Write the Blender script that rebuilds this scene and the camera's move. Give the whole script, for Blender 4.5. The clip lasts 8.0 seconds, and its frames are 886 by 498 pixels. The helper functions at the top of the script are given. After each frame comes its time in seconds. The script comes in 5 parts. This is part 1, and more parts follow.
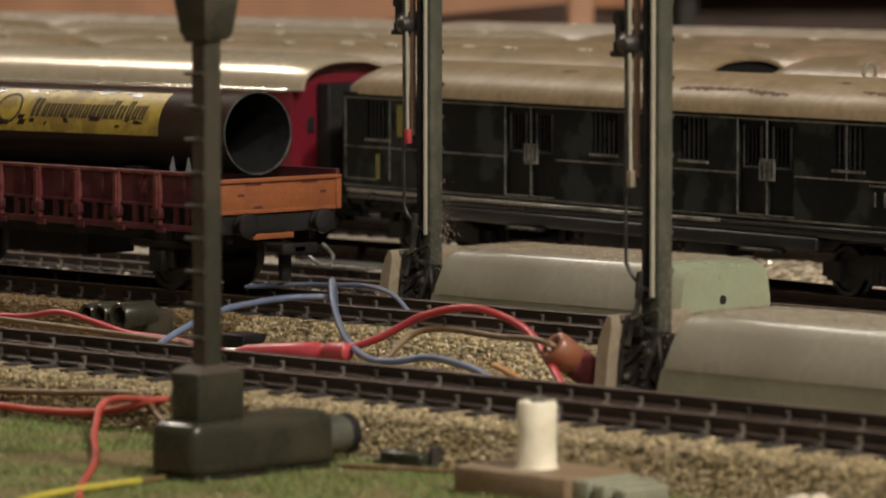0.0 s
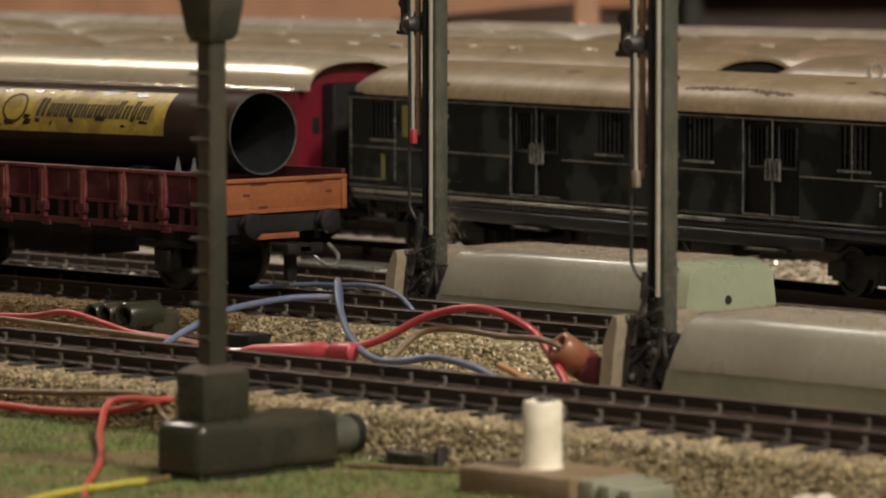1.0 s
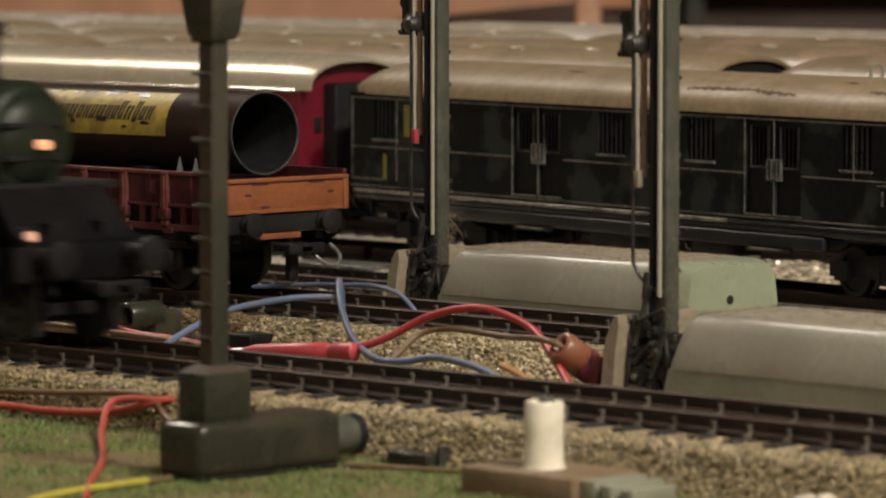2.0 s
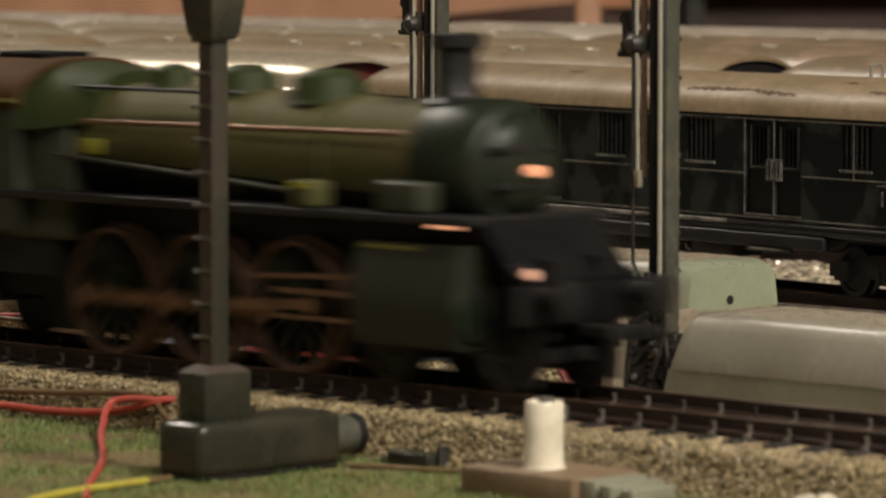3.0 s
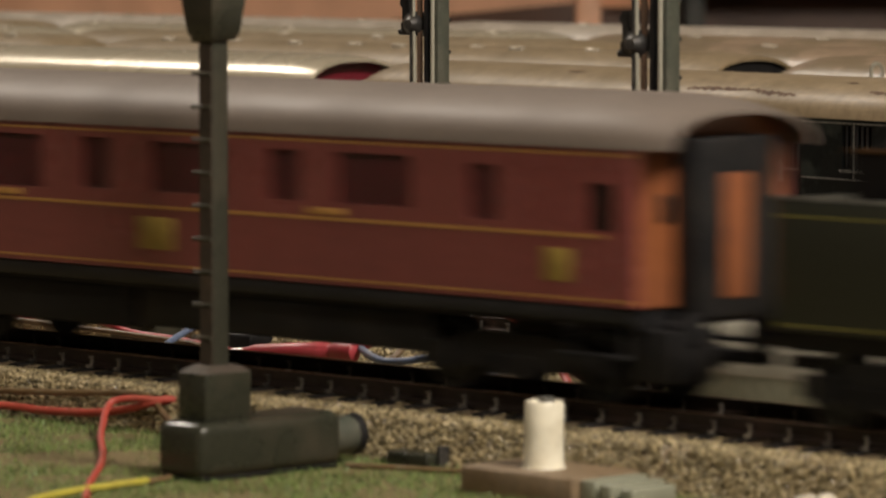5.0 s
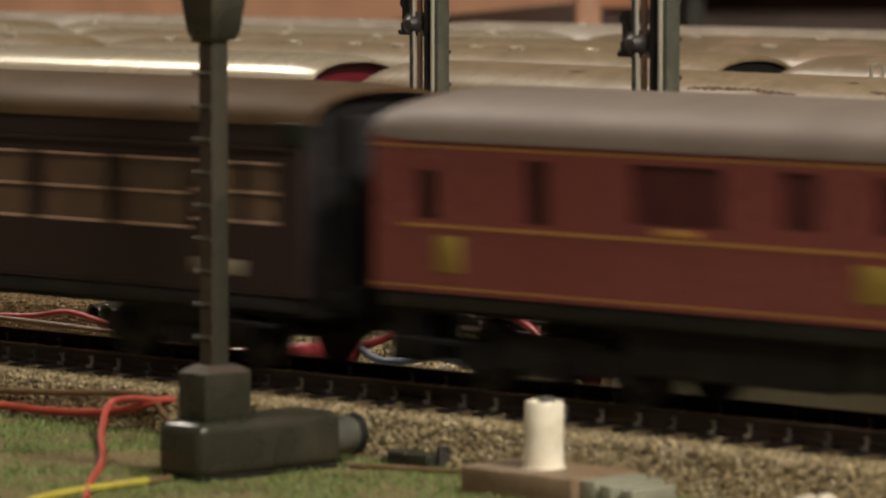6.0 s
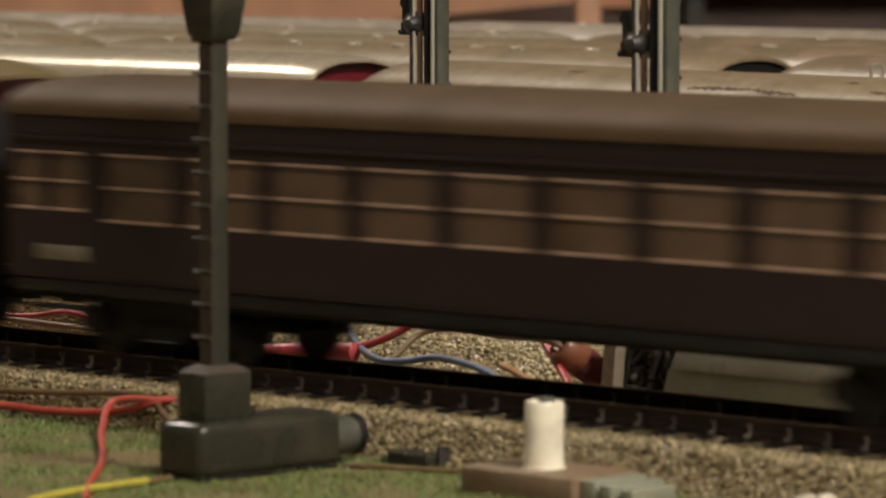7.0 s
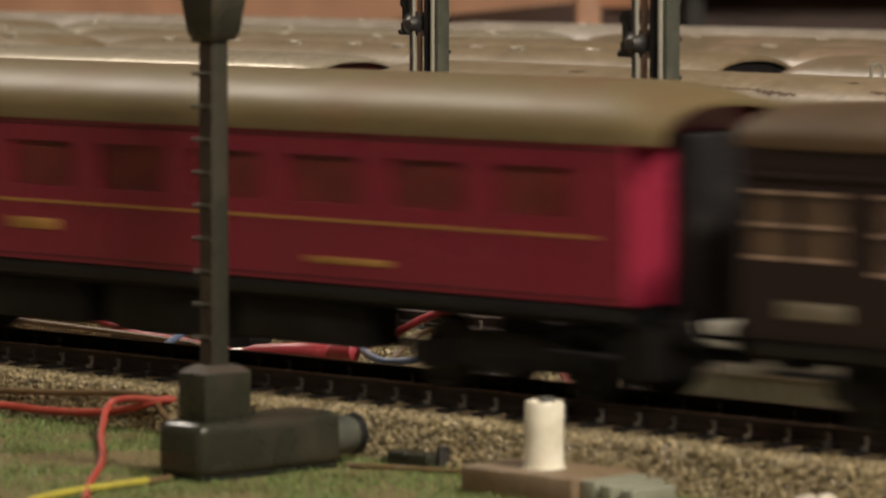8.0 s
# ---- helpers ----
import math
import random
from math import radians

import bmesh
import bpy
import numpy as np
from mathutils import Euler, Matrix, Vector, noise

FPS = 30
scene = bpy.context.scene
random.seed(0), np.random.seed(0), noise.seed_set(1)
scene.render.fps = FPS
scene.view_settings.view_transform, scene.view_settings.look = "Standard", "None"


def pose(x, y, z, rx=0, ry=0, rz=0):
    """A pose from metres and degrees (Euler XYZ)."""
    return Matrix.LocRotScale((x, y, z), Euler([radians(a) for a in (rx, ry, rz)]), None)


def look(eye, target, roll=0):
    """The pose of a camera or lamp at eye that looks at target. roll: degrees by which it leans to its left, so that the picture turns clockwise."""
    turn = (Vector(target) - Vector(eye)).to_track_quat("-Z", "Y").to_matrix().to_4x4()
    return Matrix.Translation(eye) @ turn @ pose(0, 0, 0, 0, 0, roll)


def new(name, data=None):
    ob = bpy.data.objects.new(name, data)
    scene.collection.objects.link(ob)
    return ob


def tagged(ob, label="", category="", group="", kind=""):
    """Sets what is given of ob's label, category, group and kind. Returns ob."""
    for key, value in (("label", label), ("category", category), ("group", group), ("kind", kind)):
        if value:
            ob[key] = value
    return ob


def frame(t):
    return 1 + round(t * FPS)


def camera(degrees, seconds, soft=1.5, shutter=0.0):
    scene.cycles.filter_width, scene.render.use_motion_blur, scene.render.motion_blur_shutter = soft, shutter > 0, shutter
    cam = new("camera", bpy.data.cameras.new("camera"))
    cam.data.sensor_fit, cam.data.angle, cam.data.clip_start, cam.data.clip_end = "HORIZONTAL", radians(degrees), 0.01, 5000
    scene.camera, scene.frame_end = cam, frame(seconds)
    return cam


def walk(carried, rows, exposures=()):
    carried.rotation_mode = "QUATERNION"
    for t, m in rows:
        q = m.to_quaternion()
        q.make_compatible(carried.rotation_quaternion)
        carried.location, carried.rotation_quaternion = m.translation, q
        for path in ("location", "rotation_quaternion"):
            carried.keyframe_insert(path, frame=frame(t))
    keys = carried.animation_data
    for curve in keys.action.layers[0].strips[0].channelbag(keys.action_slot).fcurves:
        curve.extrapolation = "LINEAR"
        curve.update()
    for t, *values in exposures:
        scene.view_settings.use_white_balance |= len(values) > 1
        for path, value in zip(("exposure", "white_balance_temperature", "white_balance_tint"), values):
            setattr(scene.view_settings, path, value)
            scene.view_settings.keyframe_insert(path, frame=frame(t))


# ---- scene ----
cam = camera(11.33, 8.0, soft=2.1, shutter=1.0)
TURN, DOWN = 44.750, 4.1726                       # degrees
EYE = (0.48085, -0.48506, 0.06973)


def aim(pan):
    """The camera's pose, turned by pan hundredths of a degree to its right."""
    return pose(*EYE, 90 - DOWN, 0, TURN - pan * 0.01)


walk(cam, [(0.0, aim(9.1)), (0.25, aim(8.3)), (0.5, aim(6.7)), (0.75, aim(4.4)), (1.0, aim(2.2)), (1.25, aim(0.7)),
           (1.5, aim(0)), (2.0, aim(0)), (8.0, aim(0))])
cam.data.dof.use_dof = True
cam.data.dof.focus_distance = 0.84
cam.data.dof.aperture_fstop = 62

# ---- world and light: a room at evening, two ceiling lamps, one added front light ----
world = bpy.data.worlds.new("room_air")
scene.world = world
world.use_nodes = True
world.node_tree.nodes["Background"].inputs[0].default_value = (1.0, 0.72, 0.48, 1)
world.node_tree.nodes["Background"].inputs[1].default_value = 0.02


def area_light(name, eye, target, size, watts, tone):
    data = bpy.data.lights.new(name, "AREA")
    data.shape, data.size, data.energy, data.color = "DISK", size, watts, tone
    ob = new(name, data)
    ob.matrix_basis = look(eye, target)
    return ob


WARM = (1.0, 0.90, 0.785)
area_light("lamp_light", (0.72, -0.04, 0.86), (-0.1, 0.1, 0), 0.16, 16.2, WARM)
area_light("lamp_light", (-1.55, 0.35, 1.45), (-0.3, 0.3, 0), 0.45, 22, WARM)
# Unseen fill light, added to brighten the near sides of things
area_light("lamp_light", (0.98, -0.66, 0.88), (0, 0, 0), 0.26, 9.7, WARM)

# ---- materials ----


def mat(name, base, rough=0.5, metal=0.0, var=0.18, grain=900, bump=0.15, stain=None, stain_scale=70, stain_amount=0.45,
        island=0.0, glow=0.0, coat=0.0, piece=0.0, spec=0.5, crisp=False):
    m = bpy.data.materials.new(name)
    m.use_nodes = True
    nt = m.node_tree
    n, ln = nt.nodes, nt.links
    b = n["Principled BSDF"]
    tc = n.new("ShaderNodeTexCoord")
    fine = n.new("ShaderNodeTexNoise")
    fine.inputs["Scale"].default_value, fine.inputs["Detail"].default_value = grain, 5
    broad = n.new("ShaderNodeTexNoise")
    broad.inputs["Scale"].default_value, broad.inputs["Detail"].default_value = stain_scale, 6
    ln.new(tc.outputs["Object"], fine.inputs["Vector"])
    ln.new(tc.outputs["Object"], broad.inputs["Vector"])
    ramp = n.new("ShaderNodeValToRGB")
    lo, hi = [max(0, c * (1 - var)) for c in base], [min(1, c * (1 + var)) for c in base]
    ramp.color_ramp.elements[0].position, ramp.color_ramp.elements[0].color = 0.3, (*lo, 1)
    ramp.color_ramp.elements[1].position, ramp.color_ramp.elements[1].color = 0.7, (*hi, 1)
    ln.new(fine.outputs["Fac"], ramp.inputs["Fac"])
    out = ramp.outputs["Color"]
    if stain:
        edge = n.new("ShaderNodeValToRGB")
        edge.color_ramp.elements[0].position, edge.color_ramp.elements[1].position = (0.50, 0.56) if crisp else (0.48, 0.72)
        ln.new(broad.outputs["Fac"], edge.inputs["Fac"])
        k = n.new("ShaderNodeMath")
        k.operation = "MULTIPLY"
        k.inputs[1].default_value = stain_amount
        ln.new(edge.outputs["Color"], k.inputs[0])
        mix = n.new("ShaderNodeMix")
        mix.data_type = "RGBA"
        mix.inputs[7].default_value = (*stain, 1)
        ln.new(k.outputs[0], mix.inputs[0])
        ln.new(out, mix.inputs[6])
        out = mix.outputs[2]
    if island or piece:
        src = n.new("ShaderNodeNewGeometry").outputs["Random Per Island"] if island else n.new("ShaderNodeObjectInfo").outputs["Random"]
        amount = island or piece
        mr = n.new("ShaderNodeMapRange")
        mr.inputs[3].default_value, mr.inputs[4].default_value = 1 - amount, 1 + amount
        ln.new(src, mr.inputs[0])
        hsv = n.new("ShaderNodeHueSaturation")
        ln.new(mr.outputs[0], hsv.inputs["Value"])
        ln.new(out, hsv.inputs["Color"])
        out = hsv.outputs["Color"]
    ln.new(out, b.inputs["Base Color"])
    rr = n.new("ShaderNodeMapRange")
    rr.inputs[3].default_value, rr.inputs[4].default_value = max(0.03, rough - 0.12), min(1, rough + 0.12)
    ln.new(broad.outputs["Fac"], rr.inputs[0])
    ln.new(rr.outputs[0], b.inputs["Roughness"])
    b.inputs["Metallic"].default_value = metal
    b.inputs["Specular IOR Level"].default_value = spec
    b.inputs["Coat Weight"].default_value = coat
    b.inputs["Coat Roughness"].default_value = 0.2
    if bump:
        bp = n.new("ShaderNodeBump")
        bp.inputs["Strength"].default_value, bp.inputs["Distance"].default_value = bump, 0.0003
        ln.new(fine.outputs["Fac"], bp.inputs["Height"])
        ln.new(bp.outputs["Normal"], b.inputs["Normal"])
    if glow:
        b.inputs["Emission Color"].default_value = (*base, 1)
        b.inputs["Emission Strength"].default_value = glow
    return m


def glass(name, tint, gloss=0.12):
    m = bpy.data.materials.new(name)
    m.use_nodes = True
    nt = m.node_tree
    nt.nodes.remove(nt.nodes["Principled BSDF"])
    clear, shine, mix = nt.nodes.new("ShaderNodeBsdfTransparent"), nt.nodes.new("ShaderNodeBsdfGlossy"), nt.nodes.new("ShaderNodeMixShader")
    clear.inputs[0].default_value, shine.inputs["Roughness"].default_value = (*tint, 1), 0.15
    mix.inputs[0].default_value = gloss
    nt.links.new(clear.outputs[0], mix.inputs[1])
    nt.links.new(shine.outputs[0], mix.inputs[2])
    nt.links.new(mix.outputs[0], nt.nodes["Material Output"].inputs[0])
    return m


DUST = (0.30, 0.25, 0.19)
M = dict(
    cab_green=mat("cab_green", (0.040, 0.044, 0.028), 0.45, 0, 0.1, 800, 0.05, (0.052, 0.049, 0.033), 60, 0.4, spec=0.28),
    rail=mat("rail_side", (0.028, 0.019, 0.015), 0.5, 0.3, 0.3, 700, 0.1, (0.065, 0.036, 0.024), 120, 0.55),
    railhead=mat("rail_head", (0.32, 0.21, 0.15), 0.36, 0.8, 0.25, 500, 0.05, (0.10, 0.055, 0.035), 90, 0.6),
    sleeper=mat("sleeper_plastic", (0.014, 0.0105, 0.009), 0.8, 0, 0.3, 1500, 0.4, (0.036, 0.024, 0.018), 160, 0.35, piece=0.25),
    clip=mat("clip_metal", (0.30, 0.28, 0.25), 0.3, 0.7, 0.3, 900, 0.1, (0.05, 0.04, 0.033), 300, 0.7, piece=0.7),
    cork=mat("ballast_base", (0.25, 0.19, 0.115), 0.9, 0, 0.35, 1100, 1.0, (0.10, 0.072, 0.042), 90, 0.6),
    grain=mat("ballast_grain", (0.28, 0.228, 0.130), 0.20, 0, 0.35, 2500, 0.3, (0.165, 0.118, 0.055), 120, 0.55, island=0.7),
    brown_grain=mat("brown_grain", (0.17, 0.115, 0.05), 0.7, 0, 0.3, 2500, 0.3, (0.09, 0.055, 0.025), 120, 0.6, island=0.4),
    pale=mat("pale_ballast", (0.47, 0.42, 0.34), 0.5, 0, 0.25, 1500, 0.8, (0.24, 0.20, 0.15), 60, 0.5, island=0.4),
    turf=mat("turf_base", (0.15, 0.115, 0.045), 0.95, 0, 0.4, 900, 1.0, (0.14, 0.10, 0.04), 55, 0.7),
    fibre=mat("turf_fibre", (0.155, 0.225, 0.066), 0.5, 0, 0.3, 300, 0, (0.215, 0.195, 0.085), 60, 0.5, island=0.8),
    board=mat("base_board", (0.30, 0.22, 0.13), 0.8, 0, 0.2, 300, 0.3, (0.2, 0.14, 0.08), 8, 0.5),
    olive=mat("olive_paint", (0.030, 0.031, 0.021), 0.28, 0, 0.15, 1200, 0.08, (0.115, 0.09, 0.062), 110, 0.32),
    olive_mast=mat("mast_paint", (0.038, 0.038, 0.027), 0.5, 0, 0.15, 900, 0.15, (0.13, 0.10, 0.07), 90, 0.3),
    signal_grey=mat("signal_grey", (0.060, 0.066, 0.050), 0.48, 0, 0.2, 900, 0.15, DUST, 110, 0.3),
    black=mat("black_plastic", (0.0125, 0.012, 0.0125), 0.55, 0, 0.3, 900, 0.15, DUST, 120, 0.05, spec=0.22),
    gloss_black=mat("black_paint", (0.014, 0.0138, 0.0145), 0.36, 0, 0.3, 900, 0.1, (0.05, 0.047, 0.043), 90, 0.25, spec=0.32),
    housing=mat("grey_housing", (0.355, 0.34, 0.275), 0.27, 0, 0.06, 700, 0.06, (0.26, 0.24, 0.185), 50, 0.5),
    mint=mat("mint_cap", (0.27, 0.31, 0.215), 0.30, 0, 0.05, 700, 0.05, (0.21, 0.22, 0.15), 60, 0.4),
    tray=mat("grey_green_tray", (0.245, 0.25, 0.185), 0.40, 0, 0.08, 700, 0.06, (0.17, 0.16, 0.115), 60, 0.5),
    dust=mat("dust", (0.38, 0.31, 0.23), 0.95, 0, 0.3, 1800, 1.0, (0.25, 0.2, 0.14), 200, 0.5),
    dusty_black=mat("dusty_mechanism", (0.026, 0.025, 0.024), 0.4, 0.2, 0.3, 900, 0.3, (0.20, 0.18, 0.15), 260, 0.4),
    steel=mat("bright_steel", (0.55, 0.52, 0.46), 0.28, 0.9, 0.1, 600, 0.05),
    gutter=mat("polished_gutter", (0.80, 0.78, 0.72), 0.14, 0.9, 0.1, 600, 0.1),
    stub=mat("dusty_end_cover", (0.30, 0.255, 0.185), 0.36, 0, 0.15, 700, 0.1, (0.20, 0.155, 0.10), 110, 0.6),
    white=mat("cream_plastic", (0.80, 0.75, 0.60), 0.38, 0, 0.06, 500, 0.15, (0.45, 0.36, 0.22), 200, 0.5),
    brownblock=mat("brown_block", (0.19, 0.13, 0.072), 0.65, 0, 0.15, 700, 0.2, DUST, 90, 0.35),
    red_wire=mat("red_insulation", (0.44, 0.045, 0.055), 0.38, 0, 0.12, 800, 0.08, (0.26, 0.09, 0.07), 150, 0.5),
    orange_wire=mat("orange_red_insulation", (0.42, 0.062, 0.042), 0.5, 0, 0.15, 800, 0.12, (0.26, 0.10, 0.06), 170, 0.55),
    chip=mat("wood_chip", (0.48, 0.24, 0.09), 0.6, 0, 0.2, 300, 0.2, (0.3, 0.14, 0.05), 150, 0.5),
    glint=mat("bright_gravel", (0.55, 0.48, 0.36), 0.10, 0.15, 0.3, 1500, 0.2, (0.26, 0.19, 0.11), 150, 0.6, island=0.6, spec=0.8),
    ladder=mat("ladder_brown", (0.050, 0.038, 0.028), 0.7, 0, 0.25, 900, 0.2, (0.12, 0.085, 0.055), 130, 0.5),
    tyre=mat("dull_tyre", (0.19, 0.125, 0.09), 0.45, 0.7, 0.2, 600, 0.05, (0.05, 0.034, 0.027), 200, 0.6),
    dimlamp=mat("dim_lamp_glow", (0.9, 0.5, 0.36), 0.4, 0, 0.02, 500, 0, glow=0.30),
    parked_red=mat("parked_red", (0.165, 0.012, 0.024), 0.36, 0, 0.12, 700, 0.06, (0.10, 0.012, 0.02), 60, 0.6, coat=0.2),
    olive_rim=mat("dark_rim", (0.10, 0.105, 0.105), 0.35, 0.5, 0.4, 900, 0.1, (0.02, 0.02, 0.02), 160, 0.9),
    # Worn paint, lightened: highlights on posts and rim are in the colour
    wagon_edge=mat("wagon_worn_edge", (0.105, 0.027, 0.027), 0.42, 0, 0.3, 900, 0.2, (0.18, 0.075, 0.058), 230, 0.45, crisp=True),
    door_black=mat("door_black", (0.005, 0.0055, 0.0055), 0.4, 0, 0.4, 700, 0.15, (0.015, 0.017, 0.015), 110, 0.7, spec=0.16),
    blue_wire=mat("blue_insulation", (0.115, 0.155, 0.255), 0.45, 0, 0.12, 800, 0.08, DUST, 150, 0.35),
    brown_wire=mat("brown_insulation", (0.15, 0.092, 0.042), 0.45, 0, 0.12, 800, 0.08, DUST, 150, 0.35),
    yellow_wire=mat("yellow_insulation", (0.46, 0.40, 0.055), 0.5, 0, 0.15, 800, 0.1, (0.26, 0.19, 0.06), 150, 0.6),
    brown_plug=mat("brown_plug", (0.24, 0.085, 0.045), 0.30, 0, 0.1, 800, 0.05, DUST, 150, 0.25),
    red_plug=mat("red_plug", (0.42, 0.055, 0.068), 0.4, 0, 0.1, 800, 0.05, (0.25, 0.08, 0.06), 150, 0.4),
    wagon=mat("wagon_oxide", (0.25, 0.082, 0.030), 0.48, 0, 0.12, 900, 0.12, (0.14, 0.045, 0.022), 110, 0.45),
    # Redder and darker than wagon: the sides' shade is put into the colour
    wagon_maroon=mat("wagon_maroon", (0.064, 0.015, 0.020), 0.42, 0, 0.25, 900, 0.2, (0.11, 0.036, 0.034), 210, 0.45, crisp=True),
    pipe=mat("pipe_bronze", (0.020, 0.012, 0.009), 0.30, 0.0, 0.15, 500, 0.05, (0.040, 0.021, 0.011), 60, 0.45, spec=0.45),
    label=mat("yellow_label", (0.34, 0.25, 0.045), 0.5, 0, 0.15, 700, 0.05, (0.16, 0.10, 0.03), 150, 0.6, crisp=True),
    ink=mat("dark_print", (0.035, 0.028, 0.015), 0.6),
    loco=mat("loco_green", (0.071, 0.070, 0.026), 0.62, 0, 0.16, 800, 0.06, (0.098, 0.075, 0.03), 60, 0.5, spec=0.2),
    dome_green=mat("dome_green", (0.025, 0.035, 0.011), 0.55, 0, 0.12, 800, 0.06, (0.040, 0.043, 0.015), 60, 0.5, spec=0.2),
    name_yellow=mat("name_plate_yellow", (0.27, 0.27, 0.035), 0.5, 0, 0.1, 800, 0.0),
    crest=mat("crest_yellow", (0.33, 0.23, 0.05), 0.5, 0, 0.1, 800, 0.0),
    loco_dark=mat("loco_smokebox", (0.012, 0.018, 0.010), 0.42, 0, 0.15, 800, 0.06, (0.028, 0.028, 0.02), 60, 0.4, spec=0.3),
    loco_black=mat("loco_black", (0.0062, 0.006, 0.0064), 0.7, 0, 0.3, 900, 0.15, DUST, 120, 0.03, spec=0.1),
    tender=mat("tender_green", (0.029, 0.0315, 0.022), 0.45, 0, 0.1, 800, 0.05, (0.039, 0.037, 0.026), 60, 0.35, spec=0.28),
    coal=mat("coal", (0.006, 0.005, 0.005), 0.8, 0, 0.4, 1500, 0.8, island=0.5, spec=0.1),
    cab_roof=mat("cab_roof_brown", (0.072, 0.038, 0.017), 0.7, 0, 0.16, 700, 0.1, (0.045, 0.027, 0.014), 80, 0.5, spec=0.1),
    yellow=mat("yellow_lining", (0.18, 0.165, 0.04), 0.55, 0, 0.1, 800, 0.0),
    gold=mat("gold_lining", (0.55, 0.30, 0.09), 0.4, 0.2, 0.1, 800, 0.0),
    copper=mat("worn_nickel", (0.27, 0.17, 0.115), 0.42, 0.8, 0.15, 600, 0.05, (0.06, 0.038, 0.028), 200, 0.5),
    glowlamp=mat("lamp_glow", (1.0, 0.44, 0.24), 0.4, 0, 0.02, 500, 0, glow=0.85),
    russet=mat("coach_russet", (0.235, 0.062, 0.055), 0.30, 0, 0.1, 700, 0.04, (0.17, 0.046, 0.046), 42, 0.5, coat=0.4),
    crimson=mat("coach_crimson", (0.30, 0.024, 0.052), 0.30, 0, 0.08, 700, 0.04, (0.235, 0.02, 0.042), 50, 0.4, coat=0.35),
    crimson_blind=mat("crimson_blind", (0.36, 0.065, 0.07), 0.7, 0, 0.3, 400, 0.2, (0.24, 0.055, 0.055), 60, 0.7),
    umber=mat("coach_umber", (0.038, 0.024, 0.024), 0.42, 0, 0.10, 700, 0.04, (0.028, 0.018, 0.018), 50, 0.4, spec=0.32),
    bottle=mat("coach_bottle_green", (0.0045, 0.0056, 0.0055), 0.42, 0, 0.4, 700, 0.25, (0.026, 0.031, 0.027), 85, 0.9, spec=0.16, crisp=True),
    sill_grey=mat("dull_grey_sill", (0.020, 0.0205, 0.021), 0.30, 0.1, 0.3, 700, 0.1, (0.010, 0.010, 0.010), 80, 0.6),
    roof_grey=mat("roof_grey", (0.175, 0.142, 0.118), 0.55, 0, 0.08, 500, 0.06, (0.125, 0.098, 0.08), 45, 0.55),
    roof_olive=mat("roof_olive", (0.150, 0.112, 0.050), 0.50, 0, 0.12, 500, 0.06, (0.155, 0.078, 0.034), 38, 0.85),
    roof_brown=mat("roof_brown", (0.080, 0.049, 0.024), 0.62, 0, 0.14, 500, 0.08, (0.045, 0.032, 0.017), 45, 0.6, spec=0.2),
    roof_tan=mat("roof_tan", (0.275, 0.207, 0.126), 0.48, 0, 0.18, 420, 0.22, (0.18, 0.132, 0.068), 42, 0.85, spec=0.34),
    roof_silver=mat("roof_silver", (0.50, 0.44, 0.33), 0.26, 0.25, 0.07, 500, 0.06, (0.36, 0.30, 0.2), 40, 0.5),
    roof_rust=mat("roof_mottled", (0.31, 0.222, 0.148), 0.36, 0, 0.2, 420, 0.3, (0.19, 0.145, 0.085), 75, 0.75, crisp=True),
    roof_pale=mat("roof_pale", (0.46, 0.40, 0.33), 0.48, 0, 0.2, 420, 0.3, (0.30, 0.25, 0.19), 75, 0.6, crisp=True),
    scraped=mat("scraped_roof", (0.125, 0.078, 0.052), 0.7, 0, 0.3, 900, 0.2, (0.18, 0.12, 0.08), 200, 0.5, spec=0.2),
    vent=mat("glossy_vent", (0.42, 0.37, 0.29), 0.3, 0.3, 0.1, 500, 0.0),
    trim=mat("window_trim", (0.68, 0.49, 0.37), 0.4, 0.2, 0.1, 700, 0.0),
    edge=mat("worn_edge", (0.24, 0.24, 0.22), 0.34, 0.5, 0.5, 900, 0.0, (0.025, 0.026, 0.025), 150, 0.95),
    sheen=mat("rubbed_edge", (0.34, 0.33, 0.29), 0.34, 0.6, 0.3, 900, 0.0, (0.035, 0.034, 0.032), 90, 0.95),
    interior=mat("coach_interior", (0.13, 0.075, 0.042), 0.7, 0, 0.35, 120, 0.0, (0.05, 0.03, 0.02), 160, 0.6),
    maroon=mat("maroon_curtain", (0.13, 0.022, 0.030), 0.8, 0, 0.2, 400, 0.2, (0.08, 0.018, 0.02), 90, 0.5),
    # Tan sheet colour holds the lit look of the umber coach's interior
    blind=mat("tan_blind", (0.40, 0.26, 0.17), 0.8, 0, 0.3, 300, 0.2, (0.18, 0.11, 0.07), 110, 0.8),
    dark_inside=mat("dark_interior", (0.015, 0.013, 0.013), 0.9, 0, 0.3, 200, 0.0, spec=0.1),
    cream=mat("cream_plate", (0.24, 0.21, 0.15), 0.5, 0, 0.1, 700, 0.0),
    pane=glass("window_glass", (0.75, 0.72, 0.66)),
    pane_clear=glass("clear_window_glass", (0.85, 0.80, 0.76), 0.04),
    pane_dark=glass("tinted_glass", (0.22, 0.16, 0.13), 0.1),
    wood=mat("orange_wood", (0.78, 0.42, 0.25), 0.5, 0, 0.12, 40, 0.1, (0.34, 0.14, 0.06), 9, 0.5),
    darkwood=mat("dark_wood", (0.10, 0.045, 0.025), 0.5, 0, 0.2, 40, 0.1, (0.05, 0.025, 0.015), 9, 0.5),
    plaster=mat("room_plaster", (0.84, 0.79, 0.70), 0.9, 0, 0.06, 60, 0.2, (0.45, 0.38, 0.3), 3, 0.4),
